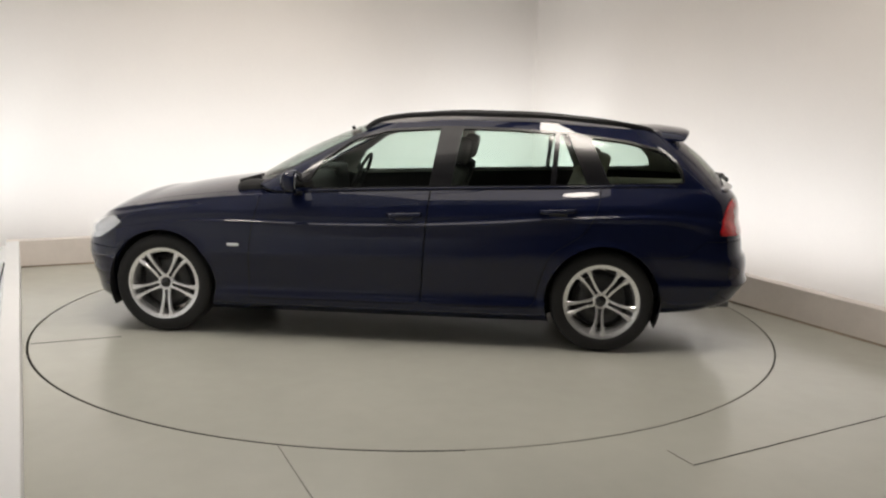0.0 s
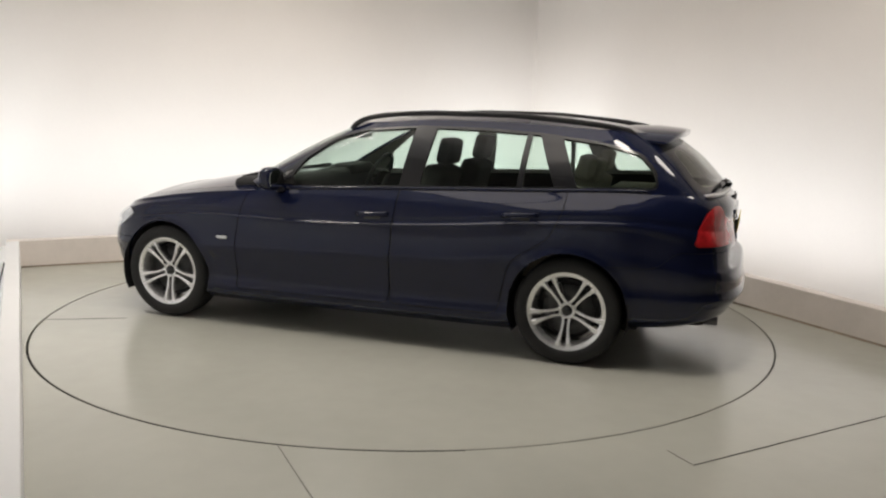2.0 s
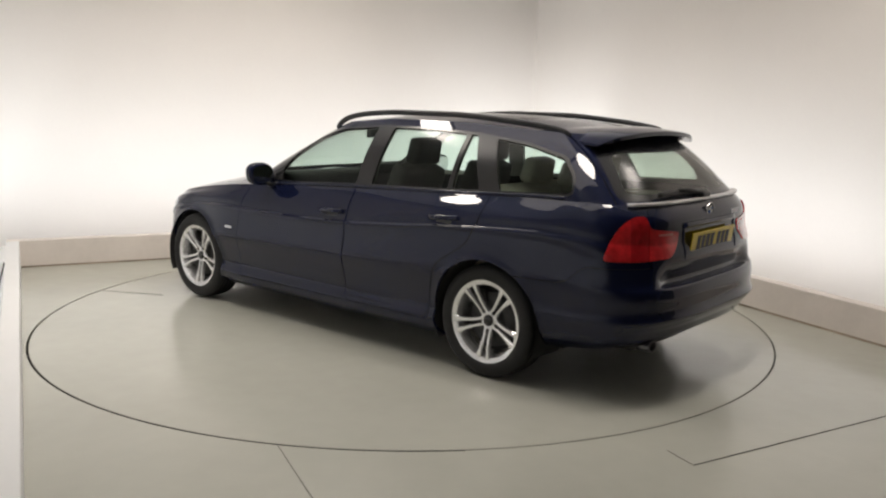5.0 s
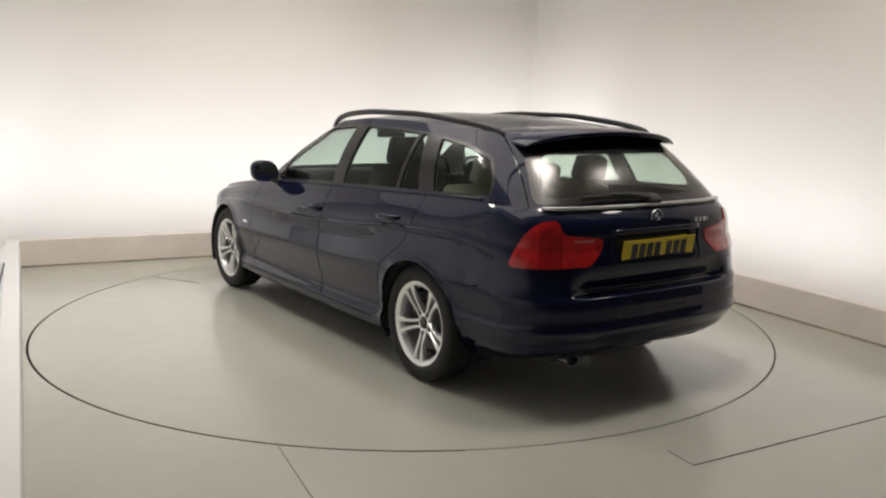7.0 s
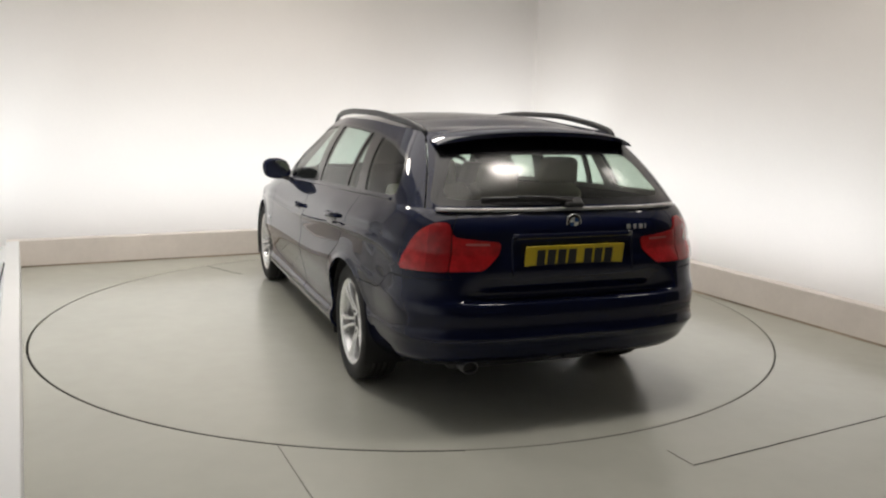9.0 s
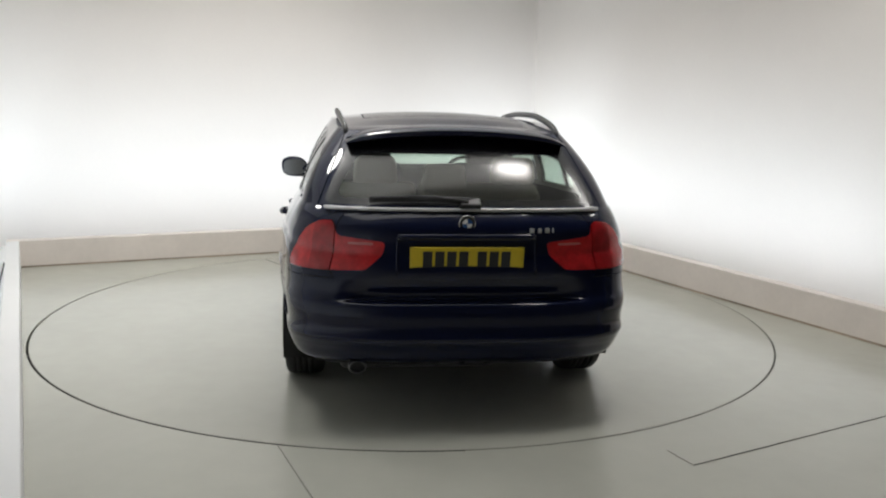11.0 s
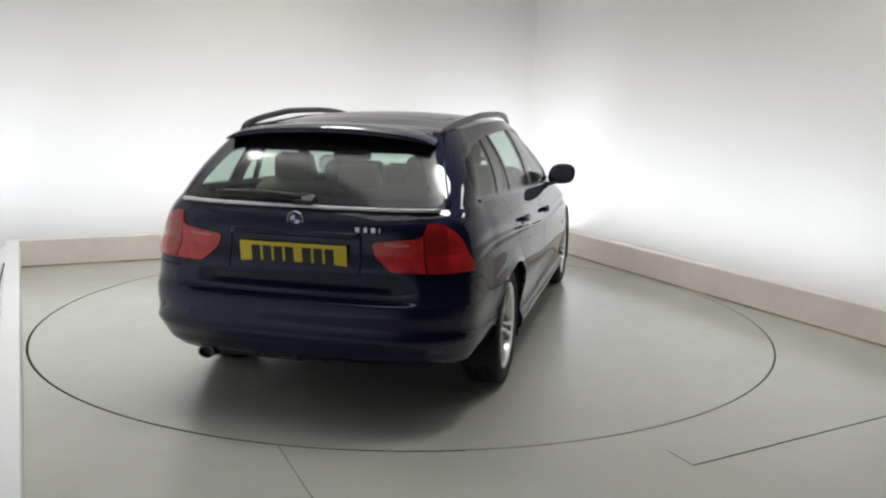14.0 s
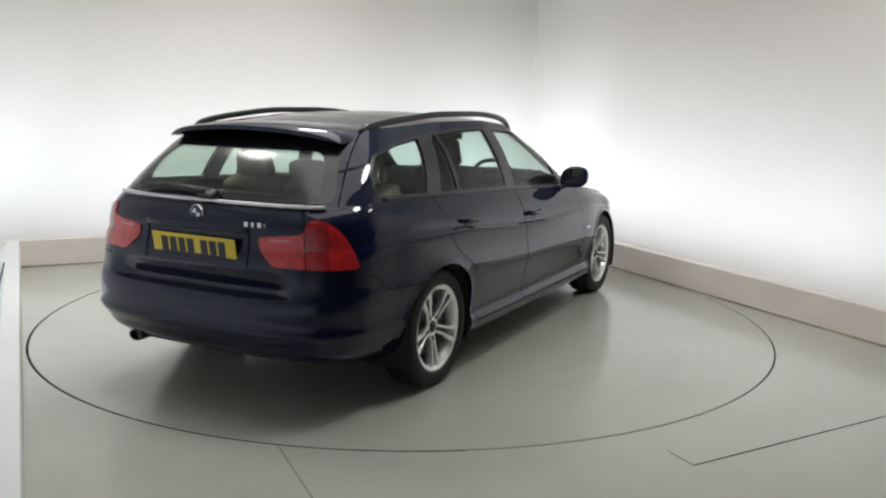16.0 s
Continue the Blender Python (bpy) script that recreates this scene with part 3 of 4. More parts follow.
roof = Shell(crown(cab_hi, -1.55, -0.05, [(-0.05, 1.385), (-0.3, 1.416), (-0.6, 1.431), (-1.0, 1.426), (-1.3, 1.406), (-1.55, 1.374)], 26), "body")
front_edge = lower_rows[-1][lower_rows[-1][:, 0] > 0.60]
hood = Shell(crown(front_edge, 0.60, 1.60, [(0.6, 1.00), (0.9, .982), (1.15, .948), (1.35, .916), (1.6, .868)], 26, 2.0), "body")

# ---- shut lines ----
def wheel_opening(x, y, z):
    d = np.minimum(np.hypot(x - AXLE, z - HUB_Z), np.hypot(x + AXLE, z - HUB_Z)) - ARCH_R
    return np.where(y > 0.45, d, 1.0)


def front_door(x, y, z):
    return poly(rounded([(0.82, 0.255), (0.80, 0.62), (0.74, 0.95), (-0.33, 1.10), (-0.30, 0.80), (-0.27, 0.262)], 0.05), x, z)


def rear_door(x, y, z):
    box_ = poly(rounded([(-0.274, 0.262), (-0.304, 0.80), (-0.334, 1.10), (-1.36, 1.12), (-1.34, 0.90), (-1.27, 0.74), (-1.05, 0.60), (-0.99, 0.40), (-0.97, 0.268)], 0.06), x, z)
    return np.maximum(box_, -(np.hypot(x + AXLE, z - HUB_Z) - ARCH_R - 0.045))


def rear_bumper(x, y, z):
    t = np.clip((-x - 1.84) / 0.16, 0, 1)
    return np.maximum(x + 1.50, z - 0.603 - 0.099 * t * t * (3 - 2 * t))


def front_bumper(x, y, z):
    return np.maximum(-x + 1.62, z - 0.53)


def wrap(x, y):
    """Distance round the rear corner, from the side towards the tail's middle."""
    return (-x - 1.98) + (0.782 - y) * 0.95


LAMP = rounded([(0.060, .738), (0.090, .80), (0.140, .872), (0.200, .922), (0.280, .952), (0.368, .955), (0.410, .893), (0.50, .884), (0.660, .868), (0.645, .80), (0.585, .738), (0.34, .733)], 0.022, 4)


def tail_lamp(x, y, z):
    return np.where(x < -1.8, poly(LAMP, wrap(x, y), z), 1.0)


def tailgate(x, y, z):
    return np.maximum(np.maximum(0.395 + 0.75 * np.clip(0.735 - z, 0, 0.2) - wrap(x, y), 0.606 - z), x + 1.9)


def tailgate_top(x, y, z):
    return np.maximum(y - (0.545 + (1.335 - z) * 0.40), x + 1.55)


def headlamp(x, y, z):
    return np.where(x > 1.55, poly(rounded([(1.655, .700), (1.72, .735), (2.05, .665), (2.05, .555), (1.84, .580), (1.74, .635)], 0.02), x, z), 1.0)


lower.cut(wheel_opening, "cut", ["body"])
lower.panel(tail_lamp, "lamp_all", ["body"], 0.002)
lower.cut(lambda x, y, z: 0.395 - wrap(x, y) + 0.003, "lamp_in", ["lamp_all"])
lower.cut(lambda x, y, z: wrap(x, y) - 0.395 + 0.003, "lamp_out", ["lamp_all"])
lower.cut(lambda x, y, z: 0.255 - wrap(x, y), "lamp_mid", ["lamp_out"])
lower.cut(lambda x, y, z: np.maximum(np.maximum(0.852 - z, z - 0.864), np.maximum(0.47 - wrap(x, y), wrap(x, y) - 0.60)), "lamp_pale", ["lamp_in"])
lower.panel(headlamp, "headlamp", ["body"], 0.002)
lower.panel(tailgate, "tailgate", ["body"], 0.003)
lower.cut(lambda x, y, z: z - 0.655, "hollow", ["tailgate"])
lower.panel(rear_bumper, "rear_bumper", ["body"], 0.002)
lower.panel(front_bumper, "front_bumper", ["body"], 0.002)
lower.panel(front_door, "front_door", ["body"], 0.0025)
lower.panel(rear_door, "rear_door", ["body"], 0.0025)
cabin.panel(tailgate_top, "tailgate", ["body"], 0.003)
hood.panel(lambda x, y, z: np.maximum(y - (0.70 - 0.10 * np.clip(x - 1.0, 0, 1) ** 1.5), x - 1.93), "bonnet", ["body"], 0.003)

# side windows: one dark-framed band, and the panes in it
DLO = rounded([(0.62, .950), (0.20, 1.262), (-0.02, 1.322), (-0.40, 1.350), (-0.80, 1.346), (-1.15, 1.328), (-1.50, 1.288), (-1.74, 1.232), (-1.835, 1.13), (-1.85, 1.040), (-1.78, 1.030), (-1.13, 1.006), (-0.31, 0.974), (0.30, .945)], 0.03, 4)
cabin.cut(lambda x, y, z: np.where(y > 0.45, poly(DLO, x, z), 1.0), "frame", ["body"])


def pane(points, r=0.02):
    outline = rounded(points, r, 4)
    return lambda x, y, z: np.maximum(np.where(y > 0.45, poly(outline, x, z), 1.0), poly(DLO, x, z) + 0.014)


PANES = {"front_window": [(0.50, 0.90), (0.20, 1.40), (-0.37, 1.40), (-0.295, 0.90)],
         "rear_window": [(-0.425, 0.90), (-0.51, 1.40), (-1.073, 1.40), (-1.035, 0.90)],
         "vent_window": [(-1.068, 0.90), (-1.105, 1.40), (-1.112, 1.40), (-1.315, 0.90)],
         "quarter_window": [(-1.455, 0.90), (-1.240, 1.40), (-1.95, 1.40), (-1.95, 0.90)]}
for name, outline in PANES.items():
    cabin.cut(pane(outline), name, ["frame"])
cabin.cut(lambda x, y, z: np.where((x > 0.0), np.maximum(np.maximum(y - (0.690 - (z - 0.95) * 0.34), z - 1.335), 0.985 - z), 1.0), "windscreen", ["body"])
REAR = rounded([(-0.7, 1.022), (0.655, 1.022), (0.520, 1.30), (-0.7, 1.30)], 0.05)
cabin.cut(lambda x, y, z: np.where(x < -1.6, poly(REAR, y, z), 1.0), "rear_glass", ["tailgate"])
cabin.cut(lambda x, y, z: -(poly(rounded([(-0.7, 1.050), (0.598, 1.050), (0.480, 1.245), (-0.7, 1.245)], 0.06), y, z)), "rear_frit", ["rear_glass"])
roof.panel(lambda x, y, z: poly(rounded([(0.02, -0.6), (0.02, 0.44), (-1.22, 0.44), (-1.22, -0.6)], 0.06), x, y), "sunroof", ["body"], 0.003)

# ---- panels ----
BOTH = (1, -1)
sheet_part("body", [lower, cabin, roof, hood], ["body"], PAINT, car, BOTH)
sheet_part("bonnet", [hood], ["bonnet"], PAINT, car, BOTH)
gate = sheet_part("tailgate", [lower, cabin], ["tailgate"], PAINT, car, BOTH)
sheet_part("lower_edge", [lower], ["hollow"], PAINT, gate, BOTH)
rear_b = sheet_part("rear_bumper", [lower], ["rear_bumper"], PAINT, car, BOTH)
sheet_part("front_bumper", [lower], ["front_bumper"], PAINT, car, BOTH)
sheet_part("sunroof", [roof], ["sunroof"], GLOSS_BLACK, car, BOTH, "dark glass roof panel")
sheet_part("windscreen", [cabin], ["windscreen"], GLASS, car, BOTH, "clear tinted windscreen", flange=0)
sheet_part("rear_glass", [cabin], ["rear_glass"], GLASS_REAR, gate, BOTH, "tinted tailgate window", flange=0)
sheet_part("glass_border", [cabin], ["rear_frit"], GLOSS_BLACK, gate, BOTH, "black printed border of the tailgate window", flange=0)
doors = {}
for s in BOTH:
    doors["f", s] = sheet_part("front_door", [lower], ["front_door"], PAINT, car, (s,))
    doors["r", s] = sheet_part("rear_door", [lower], ["rear_door"], PAINT, car, (s,))
    sheet_part("window_frame", [cabin], ["frame"], GLOSS_BLACK, car, (s,), "black window surround", flange=0.02)
    sheet_part("front_window", [cabin], ["front_window"], GLASS, doors["f", s], (s,), "tinted side window", flange=0, push=-0.004)
    sheet_part("rear_window", [cabin], ["rear_window"], GLASS, doors["r", s], (s,), "tinted side window", flange=0, push=-0.004)
    sheet_part("vent_window", [cabin], ["vent_window"], GLASS, doors["r", s], (s,), "narrow fixed side window", flange=0, push=-0.004)
    sheet_part("quarter_window", [cabin], ["quarter_window"], GLASS, car, (s,), "tinted rear quarter window", flange=0, push=-0.004)
    lamp = sheet_part("tail_lamp", [lower], ["lamp_out"], LAMP_RED, car, (s,), "red tail lamp wrapped round the corner", push=0.006)
    sheet_part("brake_lens", [lower], ["lamp_mid"], LAMP_DEEP, lamp, (s,), "deep red brake lens", push=0.007)
    lamp = sheet_part("tailgate_lamp", [lower], ["lamp_in"], LAMP_RED, gate, (s,), "red inner tail lamp", push=0.006)
    sheet_part("reversing_lens", [lower], ["lamp_pale"], LAMP_PINK, lamp, (s,), "pale reversing lens", push=0.006)
    sheet_part("headlamp", [lower], ["headlamp"], LAMP_CLEAR, car, (s,), "clear headlamp", push=0.004)

# dark inner skin below the belt, behind the shut lines
def inset(row, d):
    r = row.copy()
    r[:, 1] = np.maximum(r[:, 1] - d, 0)
    r[:, 0] = r[:, 0] * (1 - d / 2.1)
    return r


skin = Shell([inset(r, 0.035) for r in lower_rows], "skin")
skin.cut(lambda x, y, z: np.where(y > 0.45, np.minimum(np.hypot(x - AXLE, z - HUB_Z), np.hypot(x + AXLE, z - HUB_Z)) - ARCH_R - 0.01, 1.0), "cut", ["skin"])
sheet_part("inner_skin", [skin], ["skin"], LINER, car, BOTH, flange=0)
lining = Shell([r - np.array([0, 0, 0.03]) for r in crown(inset(cab_hi, 0.02), -1.55, -0.05, [(-0.05, 1.365), (-0.6, 1.40), (-1.55, 1.352)], 8)], "lining")
sheet_part("headliner", [lining], ["lining"], HEADLINER, car, BOTH, flange=0)
sheet_part("inner_trim", [cabin], ["body", "frame", "tailgate"], HEADLINER, car, BOTH, "pale inner pillar trim", flange=0, push=-0.022)
bm = prism([(1.85, -0.55), (1.85, 0.55), (1.72, 0.66), (1.0, 0.66), (1.0, 0.78), (-1.0, 0.78), (-1.0, 0.62), (-1.7, 0.60), (-1.7, -0.60), (-1.0, -0.62), (-1.0, -0.78), (1.0, -0.78), (1.0, -0.66), (1.72, -0.66)][::-1], 0.19, 0.24)
box(-1.76, -1.702, -0.64, 0.64, 0.20, 0.55, bm)
part("underbody", bm, LINER, car, smooth=False)

# ---- wheels ----
def tyre_mesh():
    prof = [(0.212, -0.085), (0.240, -0.100), (0.275, -0.1035), (0.300, -0.096), (0.312, -0.080), (0.316, -0.06)]
    for g in (-0.045, -0.015, 0.015, 0.045):
        prof += [(0.316, g - 0.004), (0.309, g - 0.003), (0.309, g + 0.003), (0.316, g + 0.004)]
    prof += [(0.316, 0.06), (0.312, 0.080), (0.300, 0.096), (0.275, 0.1035), (0.246, 0.100), (0.236, 0.094), (0.229, 0.085), (0.212, 0.085)]
    return lathe(prof, 80)


def spoke(bm, angle, spread):
    """One slim spoke from hub to rim, leaning outwards along its length."""
    c, s = math.cos(angle), math.sin(angle)
    stations = [(0.040, 0.0105, 0.058, 0.030, 0.60), (0.070, 0.0090, 0.064, 0.028, 0.60), (0.105, 0.0085, 0.073, 0.026, 0.68), (0.140, 0.0095, 0.080, 0.024, 0.86), (0.170, 0.0125, 0.085, 0.022, 1.08), (0.203, 0.021, 0.088, 0.020, 1.38)]
    rings = []
    for r, half, out, deep, k in stations:
        off = spread * k
        ring = []
        for a, y in ((-half, out - deep), (-half, out - 0.006), (-half * 0.6, out), (half * 0.6, out), (half, out - 0.006), (half, out - deep)):
            px, pz = r, off + a
            ring.append(bm.verts.new((px * c - pz * s, y, px * s + pz * c)))
        rings.append(ring)
    for a, b in zip(rings, rings[1:]):
        for k in range(6):
            bm.faces.new((a[k], a[(k + 1) % 6], b[(k + 1) % 6], b[k]))
    bm.faces.new(rings[0][::-1]), bm.faces.new(rings[-1])


def rim_mesh():
    bm = lathe([(0.200, -0.08), (0.178, -0.06), (0.180, 0.03), (0.186, 0.058), (0.193, 0.082), (0.205, 0.090), (0.217, 0.093), (0.219, 0.088), (0.214, 0.080)], 80)
    for k in range(5):
        a = -math.pi / 2 + 2 * math.pi * k / 5
        spoke(bm, a, 0.026), spoke(bm, a, -0.026)
    hub = lathe([(0.052, 0.020), (0.054, 0.046), (0.048, 0.058), (0.040, 0.061), (0.034, 0.058), (0.004, 0.058)], 40)
    tmp = bpy.data.meshes.new("hub")
    hub.to_mesh(tmp)
    hub.free()
    bm.from_mesh(tmp)
    for v in bm.verts:
        v.co.x, v.co.z = v.co.x * 1.065, v.co.z * 1.065
    return bm


TYRE, RIM = finish(tyre_mesh(), "tyre", RUBBER), finish(rim_mesh(), "rim", ALLOY)
RIM.set_sharp_from_angle(angle=radians(32))
DISC = finish(lathe([(0.05, 0.012), (0.055, 0.022), (0.150, 0.022), (0.152, 0.004), (0.05, 0.0)], 48), "brake_disc", ALLOY_DARK)
DRUM = finish(lathe([(0.176, 0.0), (0.02, 0.0)], 40), "wheel_back", LINER)
CAP = finish(lathe([(0.030, 0.056), (0.031, 0.061), (0.028, 0.064), (0.003, 0.065)], 32), "hub_cap", GLOSS_BLACK)
NUT = finish(lathe([(0.0095, 0.040), (0.0095, 0.0625), (0.007, 0.0625), (0.006, 0.056), (0.001, 0.056)], 12), "wheel_bolt", INK)


def calliper():
    bm = bmesh.new()
    pts = [(0.165 * math.cos(a), 0.0, 0.165 * math.sin(a)) for a in np.linspace(0.5, 1.25, 7)]
    rings = []
    for x, _, z in pts:
        k = 0.10 / 0.165
        rings.append([bm.verts.new(q) for q in ((x, -0.02, z), (x, 0.045, z), (x * k, 0.045, z * k), (x * k, -0.02, z * k))])
    for a, b in zip(rings, rings[1:]):
        for j in range(4):
            bm.faces.new((a[j], a[(j + 1) % 4], b[(j + 1) % 4], b[j]))
    bm.faces.new(rings[0]), bm.faces.new(rings[-1])
    return bm


CALLIPER = finish(calliper(), "brake_calliper", ALLOY_DARK, False)
for x in (AXLE, -AXLE):
    for s, spin in ((1, 0.0), (-1, 180.0)):
        w = tagged(new("wheel"), "black tyre on a silver five-twin-spoke alloy wheel")
        w.parent = car
        w.matrix_basis = pose(x, 0.755 * s, HUB_Z, 0, 0, spin) @ pose(0, 0, 0, 0, 2 if x > 0 else -3)
        part("tyre", TYRE, None, w), part("rim", RIM, None, w), part("brake_disc", DISC, None, w)
        part("wheel_back", DRUM, None, w), part("hub_cap", CAP, None, w), part("brake_calliper", CALLIPER, None, w)
        for k in range(5):
            nut = part("wheel_bolt", NUT, None, w)
            a = radians(54 + 72 * k)
            nut.location = (0.058 * math.cos(a), 0, 0.058 * math.sin(a))
        # black wheel-house liner
        bm = bmesh.new()
        rows = []
        for y, r in ((0.86, ARCH_R + 0.004), (0.60, ARCH_R + 0.01), (0.58, 0.20)):
            rows.append([bm.verts.new((x + r * math.cos(a), s * y, max(HUB_Z + r * math.sin(a), 0.17))) for a in np.linspace(-0.45, math.pi + 0.45, 40)])
        for a, b in zip(rows, rows[1:]):
            for k in range(39):
                bm.faces.new((a[k], a[k + 1], b[k + 1], b[k]))
        part("wheel_housing", bm, LINER, car, "black wheel-arch liner")
# ---- details on the body ----
SIDE = np.array([v for v in lower.v if v[1] > 0.3])
TAILPTS = np.array([v for v in lower.v + cabin.v if v[0] < -1.6])
CABPTS = np.array([v for v in cabin.v if v[1] > 0.3])


def side_y(x, z, pts=None):
    """Half-width of the body at a place of its side."""
    pts = SIDE if pts is None else pts
    d = np.hypot(pts[:, 0] - x, pts[:, 2] - z)
    i = np.argsort(d)[:4]
    w = 1 / (d[i] + 1e-4)
    return float((pts[i, 1] * w).sum() / w.sum())


def tail_x(y, z):
    """How far back the tail reaches at a height and width."""
    d = np.hypot(TAILPTS[:, 1] - abs(y), TAILPTS[:, 2] - z)
    i = np.argsort(d)[:4]
    w = 1 / (d[i] + 1e-4)
    return float((TAILPTS[i, 0] * w).sum() / w.sum())


def rounded_box(sx, sy, sz, r, at=(0, 0, 0), tilt=0.0, taper=0.0, bm=None):
    """A soft-edged block; tilt leans it about y, taper narrows its top."""
    new_bm = bmesh.new()
    box(-sx / 2, sx / 2, -sy / 2, sy / 2, -sz / 2, sz / 2, new_bm)
    for v in new_bm.verts:
        if v.co.z > 0:
            v.co.y *= 1 - taper
    bmesh.ops.bevel(new_bm, geom=new_bm.edges[:], offset=r, segments=4, profile=0.6, affect="EDGES")
    bmesh.ops.transform(new_bm, matrix=Matrix.Translation(at) @ pose(0, 0, 0, 0, tilt, 0), verts=new_bm.verts)
    if bm is None:
        return new_bm
    tmp = bpy.data.meshes.new("tmp")
    new_bm.to_mesh(tmp)
    new_bm.free()
    bm.from_mesh(tmp)
    return bm


RAIL_Z = curve([(0.13, 1.320), (0.10, 1.352), (0.0, 1.394), (-0.2, 1.422), (-0.5, 1.436), (-0.9, 1.434), (-1.3, 1.408), (-1.55, 1.380), (-1.65, 1.358), (-1.68, 1.335)])
RAIL_Y = curve([(0.13, 0.555), (-0.3, 0.585), (-0.8, 0.590), (-1.3, 0.570), (-1.68, 0.540)])
for s in BOTH:
    xs = np.linspace(0.13, -1.68, 60)
    part("roof_rail", sweep([(x, s * float(RAIL_Y(x)), float(RAIL_Z(x)) - 0.004) for x in xs], [(-0.007, -0.022), (0.007, -0.022), (0.011, -0.012), (0.012, 0.000), (0.009, 0.008), (0.0, 0.011), (-0.009, 0.008), (-0.012, 0.000), (-0.011, -0.012)]), TRIM, car, "slim black roof rail")
    # belt moulding under the side windows
    xs = np.linspace(0.47, -1.80, 70)
    belt = curve(BELT_Z)
    pts = [(x, s * (side_y(x, float(belt(x)) + 0.012, CABPTS) + 0.001), float(belt(x)) + 0.012) for x in xs]
    part("belt_moulding", sweep(pts, oval(0.007, 0.009, 10)), PAINT, car, "glossy navy moulding below the side windows")
    # mirrors
    mirror = tagged(new("door_mirror"), "navy door mirror with a black foot")
    mirror.parent = car
    mirror.matrix_basis = pose(0.515, s * 0.905, 0.995)
    bm = bmesh.new()
    bmesh.ops.create_uvsphere(bm, u_segments=28, v_segments=18, radius=1)
    for v in bm.verts:
        x, y, z = v.co
        k = lambda q, e: math.copysign(abs(q) ** e, q)
        v.co = (0.070 * k(x, 0.8) if x > 0 else 0.034 * k(x, 0.35), 0.098 * k(y, 0.75) * (1 - 0.10 * z), 0.075 * k(z, 0.75))
        v.co.y += s * 0.012 * (v.co.z / 0.07)
    part("mirror_housing", bm, PAINT, mirror)
    bm = bmesh.new()
    c = [bm.verts.new((-0.0355, 0.082 * math.copysign(abs(math.cos(a)) ** 0.7, math.cos(a)), 0.058 * math.copysign(abs(math.sin(a)) ** 0.7, math.sin(a)))) for a in np.linspace(0, 2 * math.pi, 28, endpoint=False)]
    e = [bm.verts.new((-0.033, v.co.y, v.co.z)) for v in c]
    bm.faces.new(c), bm.faces.new(e[::-1])
    for k in range(28):
        bm.faces.new((c[k], c[(k + 1) % 28], e[(k + 1) % 28], e[k]))
    part("mirror_glass", bm, MIRROR_M, mirror, "reflecting mirror glass", smooth=False)
    part("mirror_foot", sweep([(-0.005, -s * 0.03, -0.05), (-0.005, -s * 0.08, -0.075), (-0.01, -s * 0.14, -0.082)], oval(0.030, 0.016, 10)), TRIM, mirror, "black mirror foot")
    # black corner plate in front of the side window
    px = [(0.585, 0.962), (0.41, 0.955), (0.445, 1.050), (0.50, 1.022)]
    bm = bmesh.new()
    lo = [bm.verts.new((x, s * (side_y(x, z, CABPTS) - 0.004), z)) for x, z in px]
    hi = [bm.verts.new((x, s * (side_y(x, z, CABPTS) + 0.004), z)) for x, z in px]
    bm.faces.new(lo), bm.faces.new(hi)
    for k in range(4):
        bm.faces.new((lo[k], lo[(k + 1) % 4], hi[(k + 1) % 4], hi[k]))
    part("corner_plate", bm, TRIM, car, "black corner plate of the mirror")
    # side repeater
    y = side_y(0.905, 0.592)
    part("repeater", rounded_box(0.075, 0.014, 0.020, 0.006, (0.905, s * (y + 0.001), 0.592)), LAMP_CLEAR, car, "small clear side repeater")
    # door handles, each over a black block that gives its bowl's shade
    for key, hx, hz in (("f", -0.165, 0.806), ("r", -1.095, 0.858)):
        hy = side_y(hx, hz)
        pts = []
        for q in np.linspace(-1, 1, 13):
            x = hx + 0.105 * q
            pts.append((x, s * (side_y(x, hz) + 0.004 + 0.026 * (1 - q ** 4)), hz + 0.006 - 0.006 * q))
        h = part("door_handle", sweep(pts, oval(0.010, 0.015, 10)), PAINT, doors[key, s])
        bm = rounded_box(0.11, 0.012, 0.05, 0.005, (hx, s * (hy - 0.002), hz - 0.008))
        part("handle_shade", bm, TRIM, doors[key, s], "black block for the shade in the hollow behind the handle")

# spoiler over the tailgate window
bm = bmesh.new()
rings = []
for q in np.linspace(-1, 1, 41):
    y, e = 0.545 * q, q * q
    xt = -1.935 + 0.075 * e * e
    zt = 1.362 - 0.040 * e - 0.030 * e ** 4
    xl = -1.60 + 0.02 * e
    zl = 1.378 - 0.046 * e - 0.015 * e ** 4
    pinch = 1 - 0.75 * abs(q) ** 10
    rings.append([bm.verts.new(c) for c in ((xl, y, zl), ((xl + xt) / 2, y, (zl + zt) / 2 + 0.010 * pinch), (xt + 0.02, y, zt + 0.003), (xt, y, zt - 0.004), (xt + 0.004, y, zt - 0.026 * pinch), (xt + 0.05, y, zt - 0.036 * pinch), (-1.80, y, 1.318 - 0.030 * e), (xl, y, zl - 0.03))])
for a, b in zip(rings, rings[1:]):
    for k in range(8):
        bm.faces.new((a[k], a[(k + 1) % 8], b[(k + 1) % 8], b[k]))
bm.faces.new(rings[0]), bm.faces.new(rings[-1])
spoiler = part("spoiler", bm, PAINT, gate, "navy roof-edge spoiler")
spoiler.data.set_sharp_from_angle(angle=radians(50))

